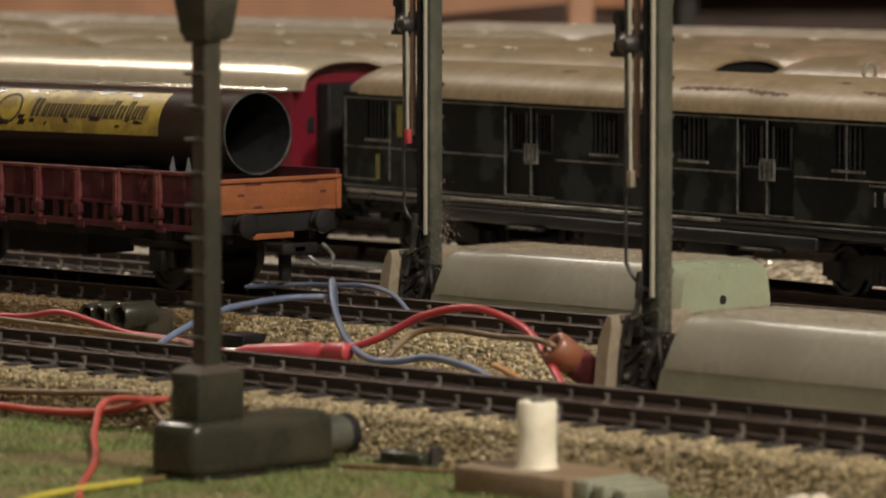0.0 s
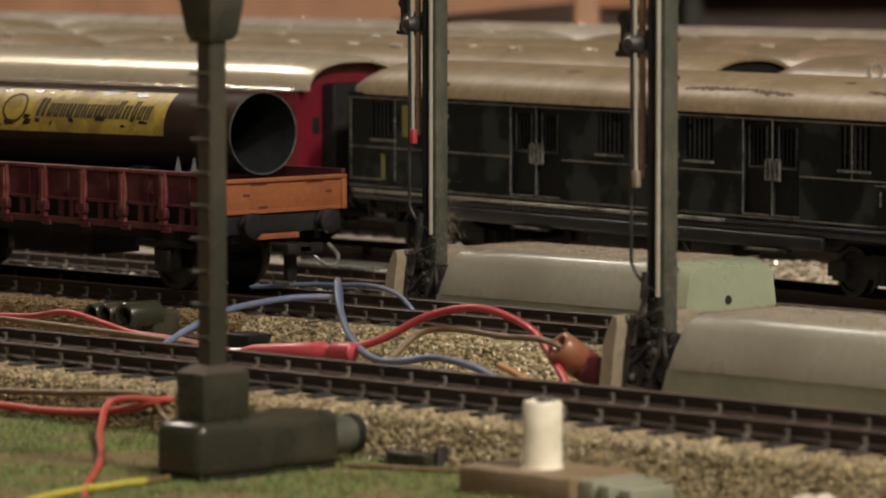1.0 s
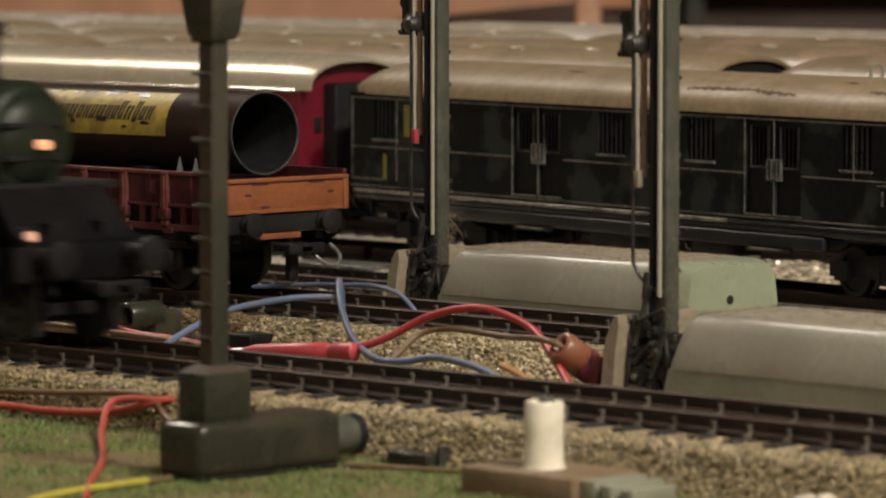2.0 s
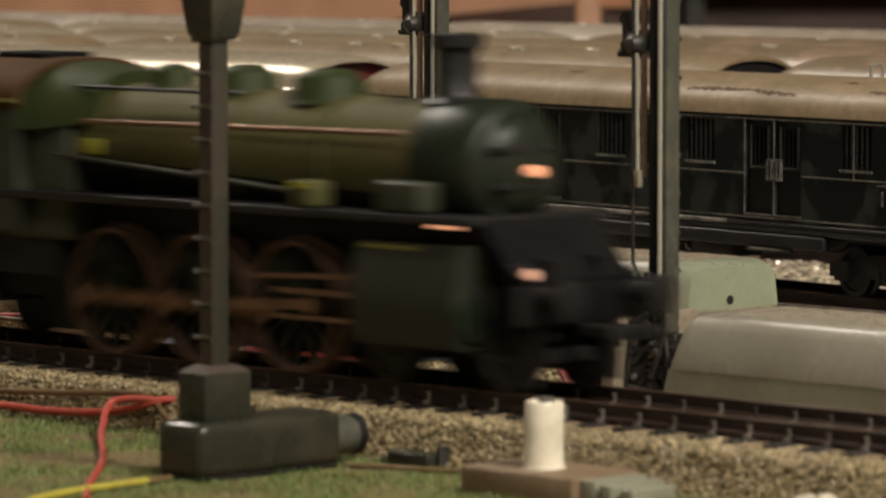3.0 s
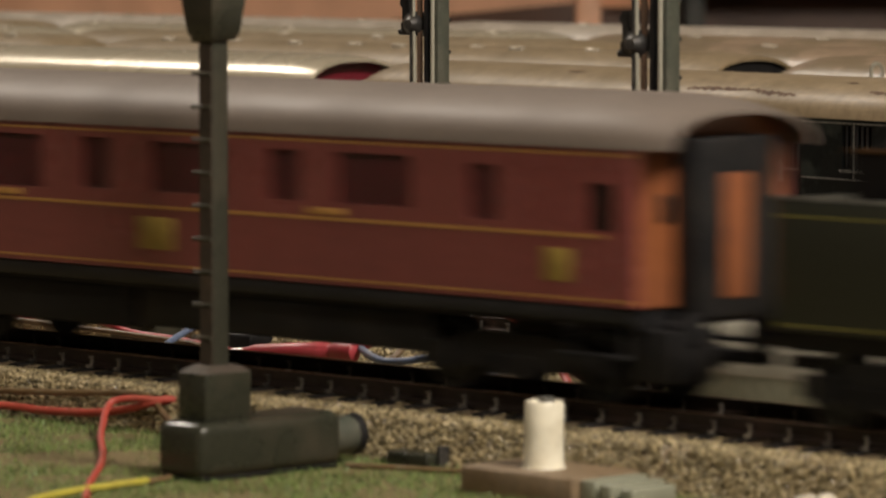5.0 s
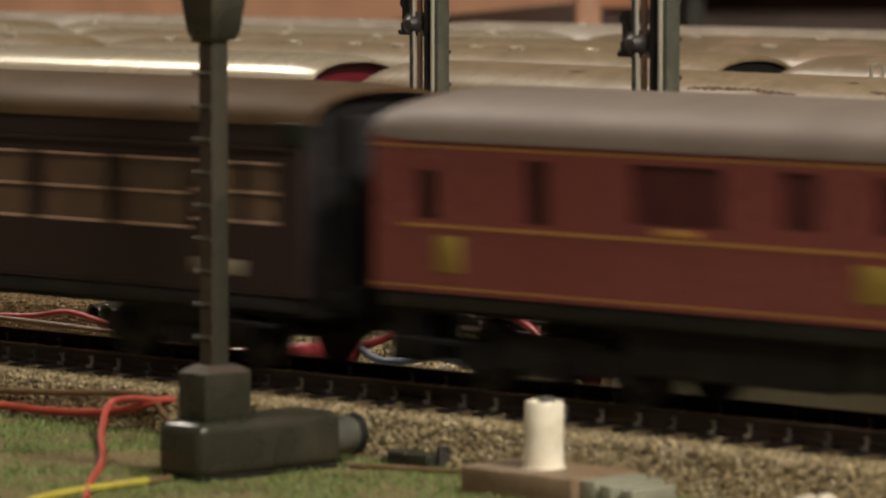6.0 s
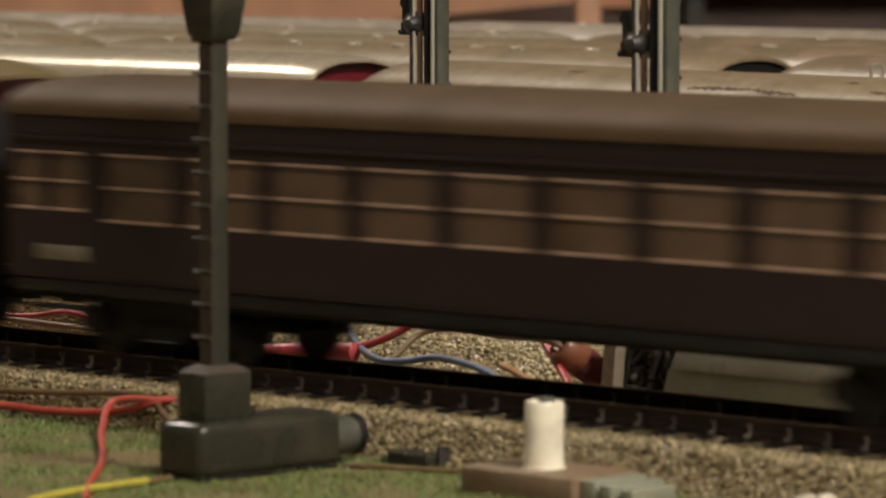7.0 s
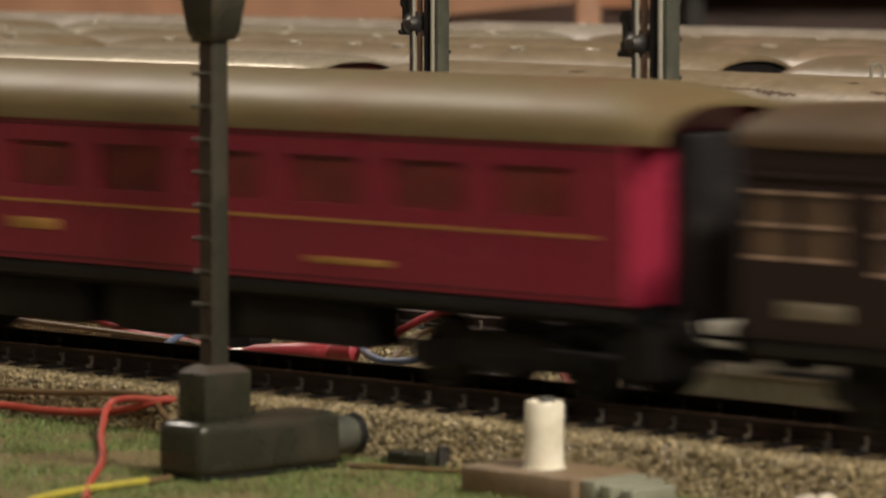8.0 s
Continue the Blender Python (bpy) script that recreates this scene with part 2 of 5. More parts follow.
    carpet=mat("room_floor", (0.16, 0.10, 0.06), 0.9, 0, 0.2, 200, 0.3, (0.1, 0.06, 0.04), 5, 0.5),
)

# ---- mesh helpers; lengths in millimetres ----
MM = 0.001


def part(name, bm, material, parent=None, label="", smooth=True):
    """Link a bmesh, drawn in millimetres, as one mesh object."""
    me = bpy.data.meshes.new(name)
    bmesh.ops.recalc_face_normals(bm, faces=bm.faces)
    bmesh.ops.scale(bm, vec=(MM, MM, MM), verts=bm.verts)
    if smooth:
        for f in bm.faces:
            f.smooth = True
        for e in bm.edges:
            if len(e.link_faces) == 2 and e.calc_face_angle(0) > 0.82:
                e.smooth = False
    bm.to_mesh(me)
    bm.free()
    me.materials.append(material)
    ob = new(name, me)
    ob.parent = parent
    return tagged(ob, label) if label else ob


def at(x, y, z, rx=0, ry=0, rz=0):
    return pose(x * MM, y * MM, z * MM, rx, ry, rz)


def thing(name, label, category, where=None, group=""):
    ob = new(name)
    ob.empty_display_size = 0.01
    if where is not None:
        ob.matrix_basis = where
    return tagged(ob, label, category, group)


def B(*specs, bevel=0.0):
    """One bmesh of boxes (x0, x1, y0, y1, z0, z1)."""
    bm = bmesh.new()
    for s in specs:
        box(bm, *s)
    if bevel:
        bmesh.ops.bevel(bm, geom=bm.edges[:], offset=bevel, segments=5 if bevel >= 0.8 else 2, affect="EDGES", profile=0.5)
    return bm


def box(bm, x0, x1, y0, y1, z0, z1):
    v = [bm.verts.new((x, y, z)) for x in (x0, x1) for y in (y0, y1) for z in (z0, z1)]
    for f in ((0, 1, 3, 2), (4, 6, 7, 5), (0, 4, 5, 1), (2, 3, 7, 6), (0, 2, 6, 4), (1, 5, 7, 3)):
        bm.faces.new([v[i] for i in f])


def cyl(bm, p0, p1, r0, r1=None, seg=16):
    p0, p1 = Vector(p0), Vector(p1)
    r1 = r0 if r1 is None else r1
    q = (p1 - p0).to_track_quat("Z", "Y")
    rings = []
    for p, r in ((p0, r0), (p1, r1)):
        rings.append([bm.verts.new(p + q @ Vector((r * math.cos(a), r * math.sin(a), 0)))
                      for a in (2 * math.pi * i / seg for i in range(seg))])
    for i in range(seg):
        j = (i + 1) % seg
        bm.faces.new((rings[0][i], rings[0][j], rings[1][j], rings[1][i]))
    bm.faces.new(rings[0][::-1])
    bm.faces.new(rings[1])


def lathe(bm, base, axis, rings, seg=24):
    """A turned body: rings of (distance along the axis, radius)."""
    q = Vector(axis).to_track_quat("Z", "Y")
    base = Vector(base)
    loops = []
    for d, r in rings:
        loops.append([bm.verts.new(base + q @ Vector((r * math.cos(2 * math.pi * i / seg), r * math.sin(2 * math.pi * i / seg), d)))
                      for i in range(seg)])
    for a, b in zip(loops, loops[1:]):
        for i in range(seg):
            j = (i + 1) % seg
            bm.faces.new((a[i], a[j], b[j], b[i]))
    bm.faces.new(loops[0][::-1])
    bm.faces.new(loops[-1])


def C(*specs, seg=16):
    bm = bmesh.new()
    for s in specs:
        cyl(bm, *s, seg=seg)
    return bm


def loft(bm, sections):
    """Skin closed sections, each a list of points of one length, and cap the ends."""
    loops = [[bm.verts.new(p) for p in s] for s in sections]
    n = len(loops[0])
    for a, b in zip(loops, loops[1:]):
        for i in range(n):
            j = (i + 1) % n
            bm.faces.new((a[i], a[j], b[j], b[i]))
    bm.faces.new(loops[0][::-1])
    bm.faces.new(loops[-1])


def prism(outline, x0, x1):
    """An outline of (y, z) drawn out along x."""
    bm = bmesh.new()
    loft(bm, [[(x, y, z) for y, z in outline] for x in (x0, x1)])
    return bm


def tube(points, r, seg=10, steps=6):
    """A wire through the points, smoothed."""
    pts = [Vector(p) for p in points]
    line = []
    for i in range(len(pts) - 1):
        a, b, c, d = pts[max(i - 1, 0)], pts[i], pts[i + 1], pts[min(i + 2, len(pts) - 1)]
        for k in range(steps):
            t = k / steps
            line.append(0.5 * (2 * b + (c - a) * t + (2 * a - 5 * b + 4 * c - d) * t * t + (3 * b - a - 3 * c + d) * t ** 3))
    line.append(pts[-1])
    bm = bmesh.new()
    rings = []
    for i, p in enumerate(line):
        d = (line[min(i + 1, len(line) - 1)] - line[max(i - 1, 0)]).normalized()
        u = d.cross(Vector((0.13, 0.21, 1))).normalized()
        w = d.cross(u)
        rings.append([p + r * (u * math.cos(2 * math.pi * k / seg) + w * math.sin(2 * math.pi * k / seg)) for k in range(seg)])
    loft(bm, rings)
    return bm


def panel(x0, x1, z0, z1, y, thick, holes):
    """An upright sheet at y with rectangular openings (x0, x1, z0, z1) cut through it."""
    bm = bmesh.new()
    xs = sorted({x0, x1, *[h[0] for h in holes], *[h[1] for h in holes]})
    zs = sorted({z0, z1, *[h[2] for h in holes], *[h[3] for h in holes]})
    front, back = {}, {}

    def v(store, yy, i, k):
        if (i, k) not in store:
            store[i, k] = bm.verts.new((xs[i], yy, zs[k]))
        return store[i, k]

    def solid(i, k):
        if not (0 <= i < len(xs) - 1 and 0 <= k < len(zs) - 1):
            return False
        cx, cz = (xs[i] + xs[i + 1]) / 2, (zs[k] + zs[k + 1]) / 2
        return not any(h[0] < cx < h[1] and h[2] < cz < h[3] for h in holes)

    for i in range(len(xs) - 1):
        for k in range(len(zs) - 1):
            if not solid(i, k):
                continue
            for store, yy in ((front, y), (back, y + thick)):
                bm.faces.new([v(store, yy, a, b) for a, b in ((i, k), (i + 1, k), (i + 1, k + 1), (i, k + 1))])
            for di, dk, a, b in ((-1, 0, (i, k), (i, k + 1)), (1, 0, (i + 1, k), (i + 1, k + 1)),
                                 (0, -1, (i, k), (i + 1, k)), (0, 1, (i, k + 1), (i + 1, k + 1))):
                if not solid(i + di, k + dk):
                    bm.faces.new((v(front, y, *a), v(front, y, *b), v(back, y + thick, *b), v(back, y + thick, *a)))
    return bm


def mesh_from(name, verts, faces, material, parent=None):
    me = bpy.data.meshes.new(name)
    me.from_pydata(verts.tolist() if hasattr(verts, "tolist") else verts, [], faces.tolist() if hasattr(faces, "tolist") else faces)
    me.materials.append(material)
    ob = new(name, me)
    ob.parent = parent
    return ob


def scatter_grains(name, centres, size, material, rng, squash=0.8):
    """Many small faceted grains, one mesh."""
    g = (1 + 5 ** 0.5) / 2
    ico = np.array([(-1, g, 0), (1, g, 0), (-1, -g, 0), (1, -g, 0), (0, -1, g), (0, 1, g), (0, -1, -g), (0, 1, -g),
                    (g, 0, -1), (g, 0, 1), (-g, 0, -1), (-g, 0, 1)], float) / 1.9
    tri = np.array([(0, 11, 5), (0, 5, 1), (0, 1, 7), (0, 7, 10), (0, 10, 11), (1, 5, 9), (5, 11, 4), (11, 10, 2), (10, 7, 6),
                    (7, 1, 8), (3, 9, 4), (3, 4, 2), (3, 2, 6), (3, 6, 8), (3, 8, 9), (4, 9, 5), (2, 4, 11), (6, 2, 10), (8, 6, 7), (9, 8, 1)])
    n = len(centres)
    r = size * rng.uniform(0.55, 1.25, (n, 1, 1)) * rng.uniform(0.75, 1.2, (n, 1, 3)) * rng.uniform(0.8, 1.2, (n, 12, 1))
    a = rng.uniform(0, 2 * np.pi, n)
    ca, sa = np.cos(a)[:, None], np.sin(a)[:, None]
    p = ico[None] * r
    q = np.stack([p[..., 0] * ca - p[..., 1] * sa, p[..., 0] * sa + p[..., 1] * ca, p[..., 2] * squash], -1) + centres[:, None]
    faces = (tri[None] + 12 * np.arange(n)[:, None, None]).reshape(-1, 3)
    return tagged(mesh_from(name, q.reshape(-1, 3) * MM, faces, material), kind="stuff")


rng = np.random.default_rng(5)

# ---- the room and the layout's base ----
FLOOR = -0.95


def setting(name, bm, material):
    return tagged(part(name, bm, material), kind="structure")


GROUND = -13.0
setting("floor", B((-3500, 2500, -2500, 3000, -1000, -950)), M["carpet"])
# Ceiling and walls stay out of view; added to bounce the lamplight
setting("ceiling", B((-3600, 2600, -2600, 3100, 1550, 1620)), M["plaster"])
setting("wall_north", B((-3600, 2600, 3000, 3100, -950, 1550)), M["plaster"])
setting("wall_south", B((-3600, 2600, -2600, -2500, -950, 1550)), M["plaster"])
setting("wall_west", B((-3600, -3500, -2500, 3000, -950, 1550)), M["plaster"])
setting("wall_east", B((2500, 2600, -2500, 3000, -950, 1550)), M["plaster"])
ground = setting("ground", B((-1900, 700, -190, 620, GROUND - 20, GROUND)), M["board"])
for xx in (-1800, 600):
    for yy in (-150, 540):
        tagged(part("table_leg", B((xx, xx + 60, yy, yy + 60, -950, GROUND - 20), bevel=3), M["darkwood"]),
               "square wooden leg under the layout board", "table leg", "legs of the layout table")


def lamp_fixture(x, y, z, r):
    ob = thing("ceiling_lamp", "unseen round metal lamp hanging over the layout", "lamp", at(x, y, z))
    bm = bmesh.new()
    lathe(bm, (0, 0, 0), (0, 0, 1), [(8, r), (25, r * 1.02), (60, r * 0.5), (70, 30), (72, 8)], 28)
    part("shade", bm, M["edge"], ob)
    part("stem", C(((0, 0, 72), (0, 0, 1545 - z), 5)), M["black"], ob)


lamp_fixture(720, -40, 870, 95)
lamp_fixture(-1550, 350, 1470, 250)
# Shade over the added fill light; no lamp is known here
lamp_fixture(980, -660, 900, 150)

# turf in front of the near track
grass = setting("turf", B((-1500, 600, -188, -22.5, GROUND, -10.0)), M["turf"])


def fibres(n):
    x, y = rng.uniform(-110, 95, n), rng.uniform(-115, -22.5, n)
    keep = rng.uniform(0, 1, n) < 0.28 + 0.72 * (np.sin(x * 0.21 + 1.3 * np.sin(y * 0.13)) * np.sin(y * 0.17 + 0.8) > -0.35)
    dist = (x - 480.9) * -math.sin(math.radians(TURN)) + (y + 485.1) * math.cos(math.radians(TURN))
    keep &= (np.abs(dist - 661 - 2 * np.sin(x * 0.2)) > 9) | (x > -4) | (rng.uniform(0, 1, n) < 0.12)
    x, y = x[keep], y[keep]
    n = len(x)
    a, lean, h, w = rng.uniform(0, 6.283, n), rng.uniform(0, 0.9, n), rng.uniform(0.4, 1.25, n), rng.uniform(0.05, 0.1, n)
    base = np.stack([x, y, np.full(n, -10.02)], -1)
    side = np.stack([np.cos(a), np.sin(a), 0 * a], -1) * w[:, None]
    b = rng.uniform(0, 6.283, n)
    tip = base + np.stack([np.cos(b) * lean * h, np.sin(b) * lean * h, h], -1)
    v = np.stack([base - side, base + side, tip], 1).reshape(-1, 3) * MM
    return tagged(mesh_from("grass", v, np.arange(3 * n).reshape(-1, 3), M["fibre"]), "short olive green flock grass on the layout", "grass", kind="stuff")


fibres(80000)

# ---- ballast beds and tracks ----


def ballast_bed(name, outline, x0, x1):
    return setting(name, prism(outline, x0, x1), M["cork"])


ballast_bed("ballast_bed_1", [(-24, GROUND), (-23, -10), (-20.2, -4.1), (-19, -3.6), (-15.5, -3.6), (-14.2, -3.0), (19, -3.0), (24, GROUND)], -1880, 680)
ballast_bed("ballast_bed_2", [(68.6, GROUND), (69, -3.6), (71, -3.0), (110, -3.0), (114, GROUND)], -1880, 680)

ballast_bed("ballast_slope", [(55, GROUND), (68.5, -3.7), (68.5, GROUND)], -118, 640)


def grain_cover(n, x0, x1, line):
    """Points spread over a strip whose cross line runs through (y, z) points."""
    line = np.array(line, float)
    seg = np.linalg.norm(np.diff(line, axis=0), axis=1)
    t = rng.uniform(0, seg.sum(), n)
    k = np.searchsorted(np.cumsum(seg), t).clip(0, len(seg) - 1)
    u = (t - np.concatenate([[0], np.cumsum(seg)])[k]) / seg[k]
    yz = line[k] + (line[k + 1] - line[k]) * u[:, None]
    x = rng.uniform(x0, x1, n)
    return np.stack([x, yz[:, 0], yz[:, 1]], -1) + rng.normal(0, 0.12, (n, 3))


front = grain_cover(29000, -125, 112, [(-23.1, -10), (-20.4, -3.9), (-19, -3.4), (-14.5, -3.4)])
gap = (np.abs(front[:, 0] - 64.5) > 0.7)
scatter_grains("gravel", front[gap], 0.41, M["grain"], rng)
scatter_grains("gravel", grain_cover(2500, -135, 112, [(-14.5, -3.2), (14, -3.2)]), 0.5, M["grain"], rng)
scatter_grains("gravel", grain_cover(17000, -118, 30, [(54.5, -13), (69, -3.4), (71, -2.8), (76, -3.0)]), 0.52, M["grain"], rng)
# Brown grains, darkened: this stretch's unlit look is put into the colour
scatter_grains("gravel", grain_cover(5500, -260, -118, [(68.6, -13), (69, -3.4), (71, -2.8), (76, -3.0)]), 0.42, M["brown_grain"], rng)
scatter_grains("gravel", grain_cover(8000, -100, 30, [(24, -13), (57, -12.6)]), 0.6, M["grain"], rng)
setting("yard_ballast", B((-1880, 690, 114.5, 610, GROUND, GROUND + 1.2)), M["pale"])
# Lit patch of ballast: lamplight and glints put into brighter, glossier grains
scatter_grains("bright_gravel", grain_cover(1500, -250, -160, [(290, -12.0), (334, -11.6)]), 1.35, M["glint"], rng)
scatter_grains("pale_gravel", grain_cover(9000, -330, -40, [(112, -11.6), (246, -11.6)]), 0.75, M["pale"], rng)


def rail_outline(y, top):
    return [(y - 1.3, top - 2.6), (y + 1.3, top - 2.6), (y + 1.3, top - 2.1), (y + 0.35, top - 1.7), (y + 0.45, top - 0.7), (y + 0.55, top - 0.15),
            (y + 0.4, top), (y - 0.4, top), (y - 0.55, top - 0.15), (y - 0.45, top - 0.7), (y - 0.35, top - 1.7), (y - 1.3, top - 2.1)]


def railway_track(name, yc, top, x0, x1, single, label, turn=0.0, pivot=0.0):
    """Two rails on sleepers; sleepers and clips inside the stretch single are pieces of their own."""
    tr = thing(name, label, "track", at(pivot, yc, top, 0, 0, turn))
    tr["kind"] = "structure"
    for s in (-8.9, 8.9):
        rl = part("rail", prism(rail_outline(s, 0), x0 - pivot, x1 - pivot), M["rail"], tr)
        part("rail_head", B((x0 - pivot, x1 - pivot, s - 0.42, s + 0.42, -0.06, 0.03)), M["railhead"], rl, "worn brown rail head")
    sl = B((-1.25, 1.25, -14.5, 14.5, -4.2, -2.6), bevel=0.2)
    one = part("sleeper", sl, M["sleeper"], tr)
    cl = bmesh.new()
    box(cl, -0.45, 0.45, -0.7, 0.4, -2.6, -2.1)
    box(cl, -0.22, 0.22, 0.05, 0.45, -2.1, -1.0)
    box(cl, -0.22, 0.22, -0.35, 0.45, -1.0, -0.75)
    clip = part("rail_clip", cl, M["clip"], tr)
    rest = bmesh.new()
    pitch, first = 7.1, True
    k0 = math.ceil(x0 / pitch)
    for k in range(k0, int(x1 / pitch)):
        x = k * pitch
        if single[0] < x < single[1]:
            for j, (data, spots) in enumerate(((one, [(0, 0)]), (clip, [(-10.2, 0), (7.6, 0), (-7.6, 180), (10.2, 180)]))):
                for y, rot in spots:
                    ob = data if first and (y, rot) == spots[0] else new(data.name.split(".")[0], data.data)
                    ob.parent = tr
                    ob.matrix_basis = at(x - pivot + (0.25 * math.sin(k * 3.7) if j else 0), y, 0, 0, 0, rot + (4 * math.sin(k * 1.9) if j else 0.5 * math.sin(k * 2.3)))
            first = False
        else:
            box(rest, x - pivot - 1.25, x - pivot + 1.25, -14.5, 14.5, -4.2, -2.6)
    if first:
        bpy.data.objects.remove(one)
        bpy.data.objects.remove(clip)
    tagged(part("sleeper_row", rest, M["sleeper"], tr, smooth=False), kind="stuff")
    return tr


railway_track("track_1", 0, 0, -1860, 660, (-150, 125), "dark model railway track with brown rails and metal clips")
railway_track("track_2", 91, 0, -1860, 660, (-245, 60), "second dark model railway track on a ballast bed")
YARD = -8.4
railway_track("track_3", 207, YARD, -900, 60, (-360, -170), "yard track on pale ballast beside the parked coaches")
railway_track("track_4", 275, YARD, -900, -290, (0, 0), "yard track under the parked red coach")
railway_track("track_5", 275, YARD, -286, 0, (0, 0), "yard track under the parked green coach", -9.0, -286)
for k, yy in enumerate((341, 402, 463, 545)):
    railway_track("track_%d" % (6 + k), yy, YARD, -1200, 100, (0, 0), "far yard track under parked coaches")

# ---- rolling stock ----
spinning = []                                     # (wheelset, x, z, radius, turn at start)


def wheelset(parent, x, z, r, moving=False, material=None):
    bm = bmesh.new()
    for s in (-1, 1):
        lathe(bm, (0, s * 7.2, 0), (0, s, 0), [(0, r + 0.7), (0.6, r + 0.7), (0.9, r), (2.4, r * 0.98), (2.4, r * 0.8), (2.0, r * 0.75),
                                               (2.0, r * 0.3), (2.9, r * 0.22)], 24)
    cyl(bm, (0, -7.4, 0), (0, 7.4, 0), 0.9, seg=10)
    ob = part("wheelset", bm, material or M["gloss_black"], parent)
    ob.matrix_basis = at(x, 0, z)
    if moving:
        spinning.append((ob, x, z, r))
    return ob


def bogie(parent, xc, moving, base=30, r=5.4):
    bm = bmesh.new()
    for s in (-1, 1):
        loft(bm, [[(x, s * 10.6, z) for x, z in o] for o in [[(xc - base / 2 - 5, 4.2), (xc + base / 2 + 5, 4.2), (xc + base / 2 + 5, 7.2), (xc + base / 2 - 3, 8.4),
                                                             (xc + 6, 9.4), (xc - 6, 9.4), (xc - base / 2 + 3, 8.4), (xc - base / 2 - 5, 7.2)]]]
             + [[(x, s * 12.2, z) for x, z in [(xc - base / 2 - 5, 4.2), (xc + base / 2 + 5, 4.2), (xc + base / 2 + 5, 7.2), (xc + base / 2 - 3, 8.4),
                                              (xc + 6, 9.4), (xc - 6, 9.4), (xc - base / 2 + 3, 8.4), (xc - base / 2 - 5, 7.2)]]])
        for d in (-1, 1):
            box(bm, xc + d * base / 2 - 2.1, xc + d * base / 2 + 2.1, s * 12.2 - 0.2, s * 12.2 + s * 1.3, 3.6, 7.6)
        for d in (-4, -2, 0, 2, 4):
            box(bm, xc + d - 0.6, xc + d + 0.6, s * 12.2 - 0.1, s * 12.2 + s * 0.9, 3.2, 6.2)
    box(bm, xc - 4, xc + 4, -10.6, 10.6, 5, 9)
    bg = part("bogie", bm, M["black"], parent)
    for d in (-1, 1):
        wheelset(bg, xc + d * base / 2, r, r, moving)
    return bg


def arch(w, z0, z1, n=2.3, steps=18):
    """Outline of a roof: (y, z) from one eave over the ridge to the other."""
    out = []
    for i in range(steps + 1):
        a = math.pi * i / steps
        c, s = math.cos(a), math.sin(a)
        out.append((-w * math.copysign(abs(c) ** (2 / n), c), z0 + (z1 - z0) * abs(s) ** (2 / n)))
    return out


def coach_roof(parent, half, material, zeave, ztop, w, dome, label=""):
    """A roof shell, rounded down towards both ends."""
    bm = bmesh.new()
    stations = [0, 0.7, 2, 4, 7, 11, 16]
    xs = [-half + d for d in stations] + [-half + 30, 0, half - 30] + [half - d for d in stations[::-1]]
    sections = []
    for x in xs:
        d = min(half - abs(x), 16)
        f = 1 - dome * (1 - d / 16) ** 2.2
        side = 1 - 0.35 * dome * (1 - d / 16) ** 3
        outer = [(x, y * side, zeave + (z - zeave) * f) for y, z in arch(w, zeave, ztop)]
        inner = [(x, y * side * 0.955, zeave + (z - zeave) * f * 0.88 - 0.0) for y, z in arch(w, zeave, ztop)][::-1]
        sections.append(outer + inner)
    loft(bm, sections)
    return part("roof", bm, material, parent, label)


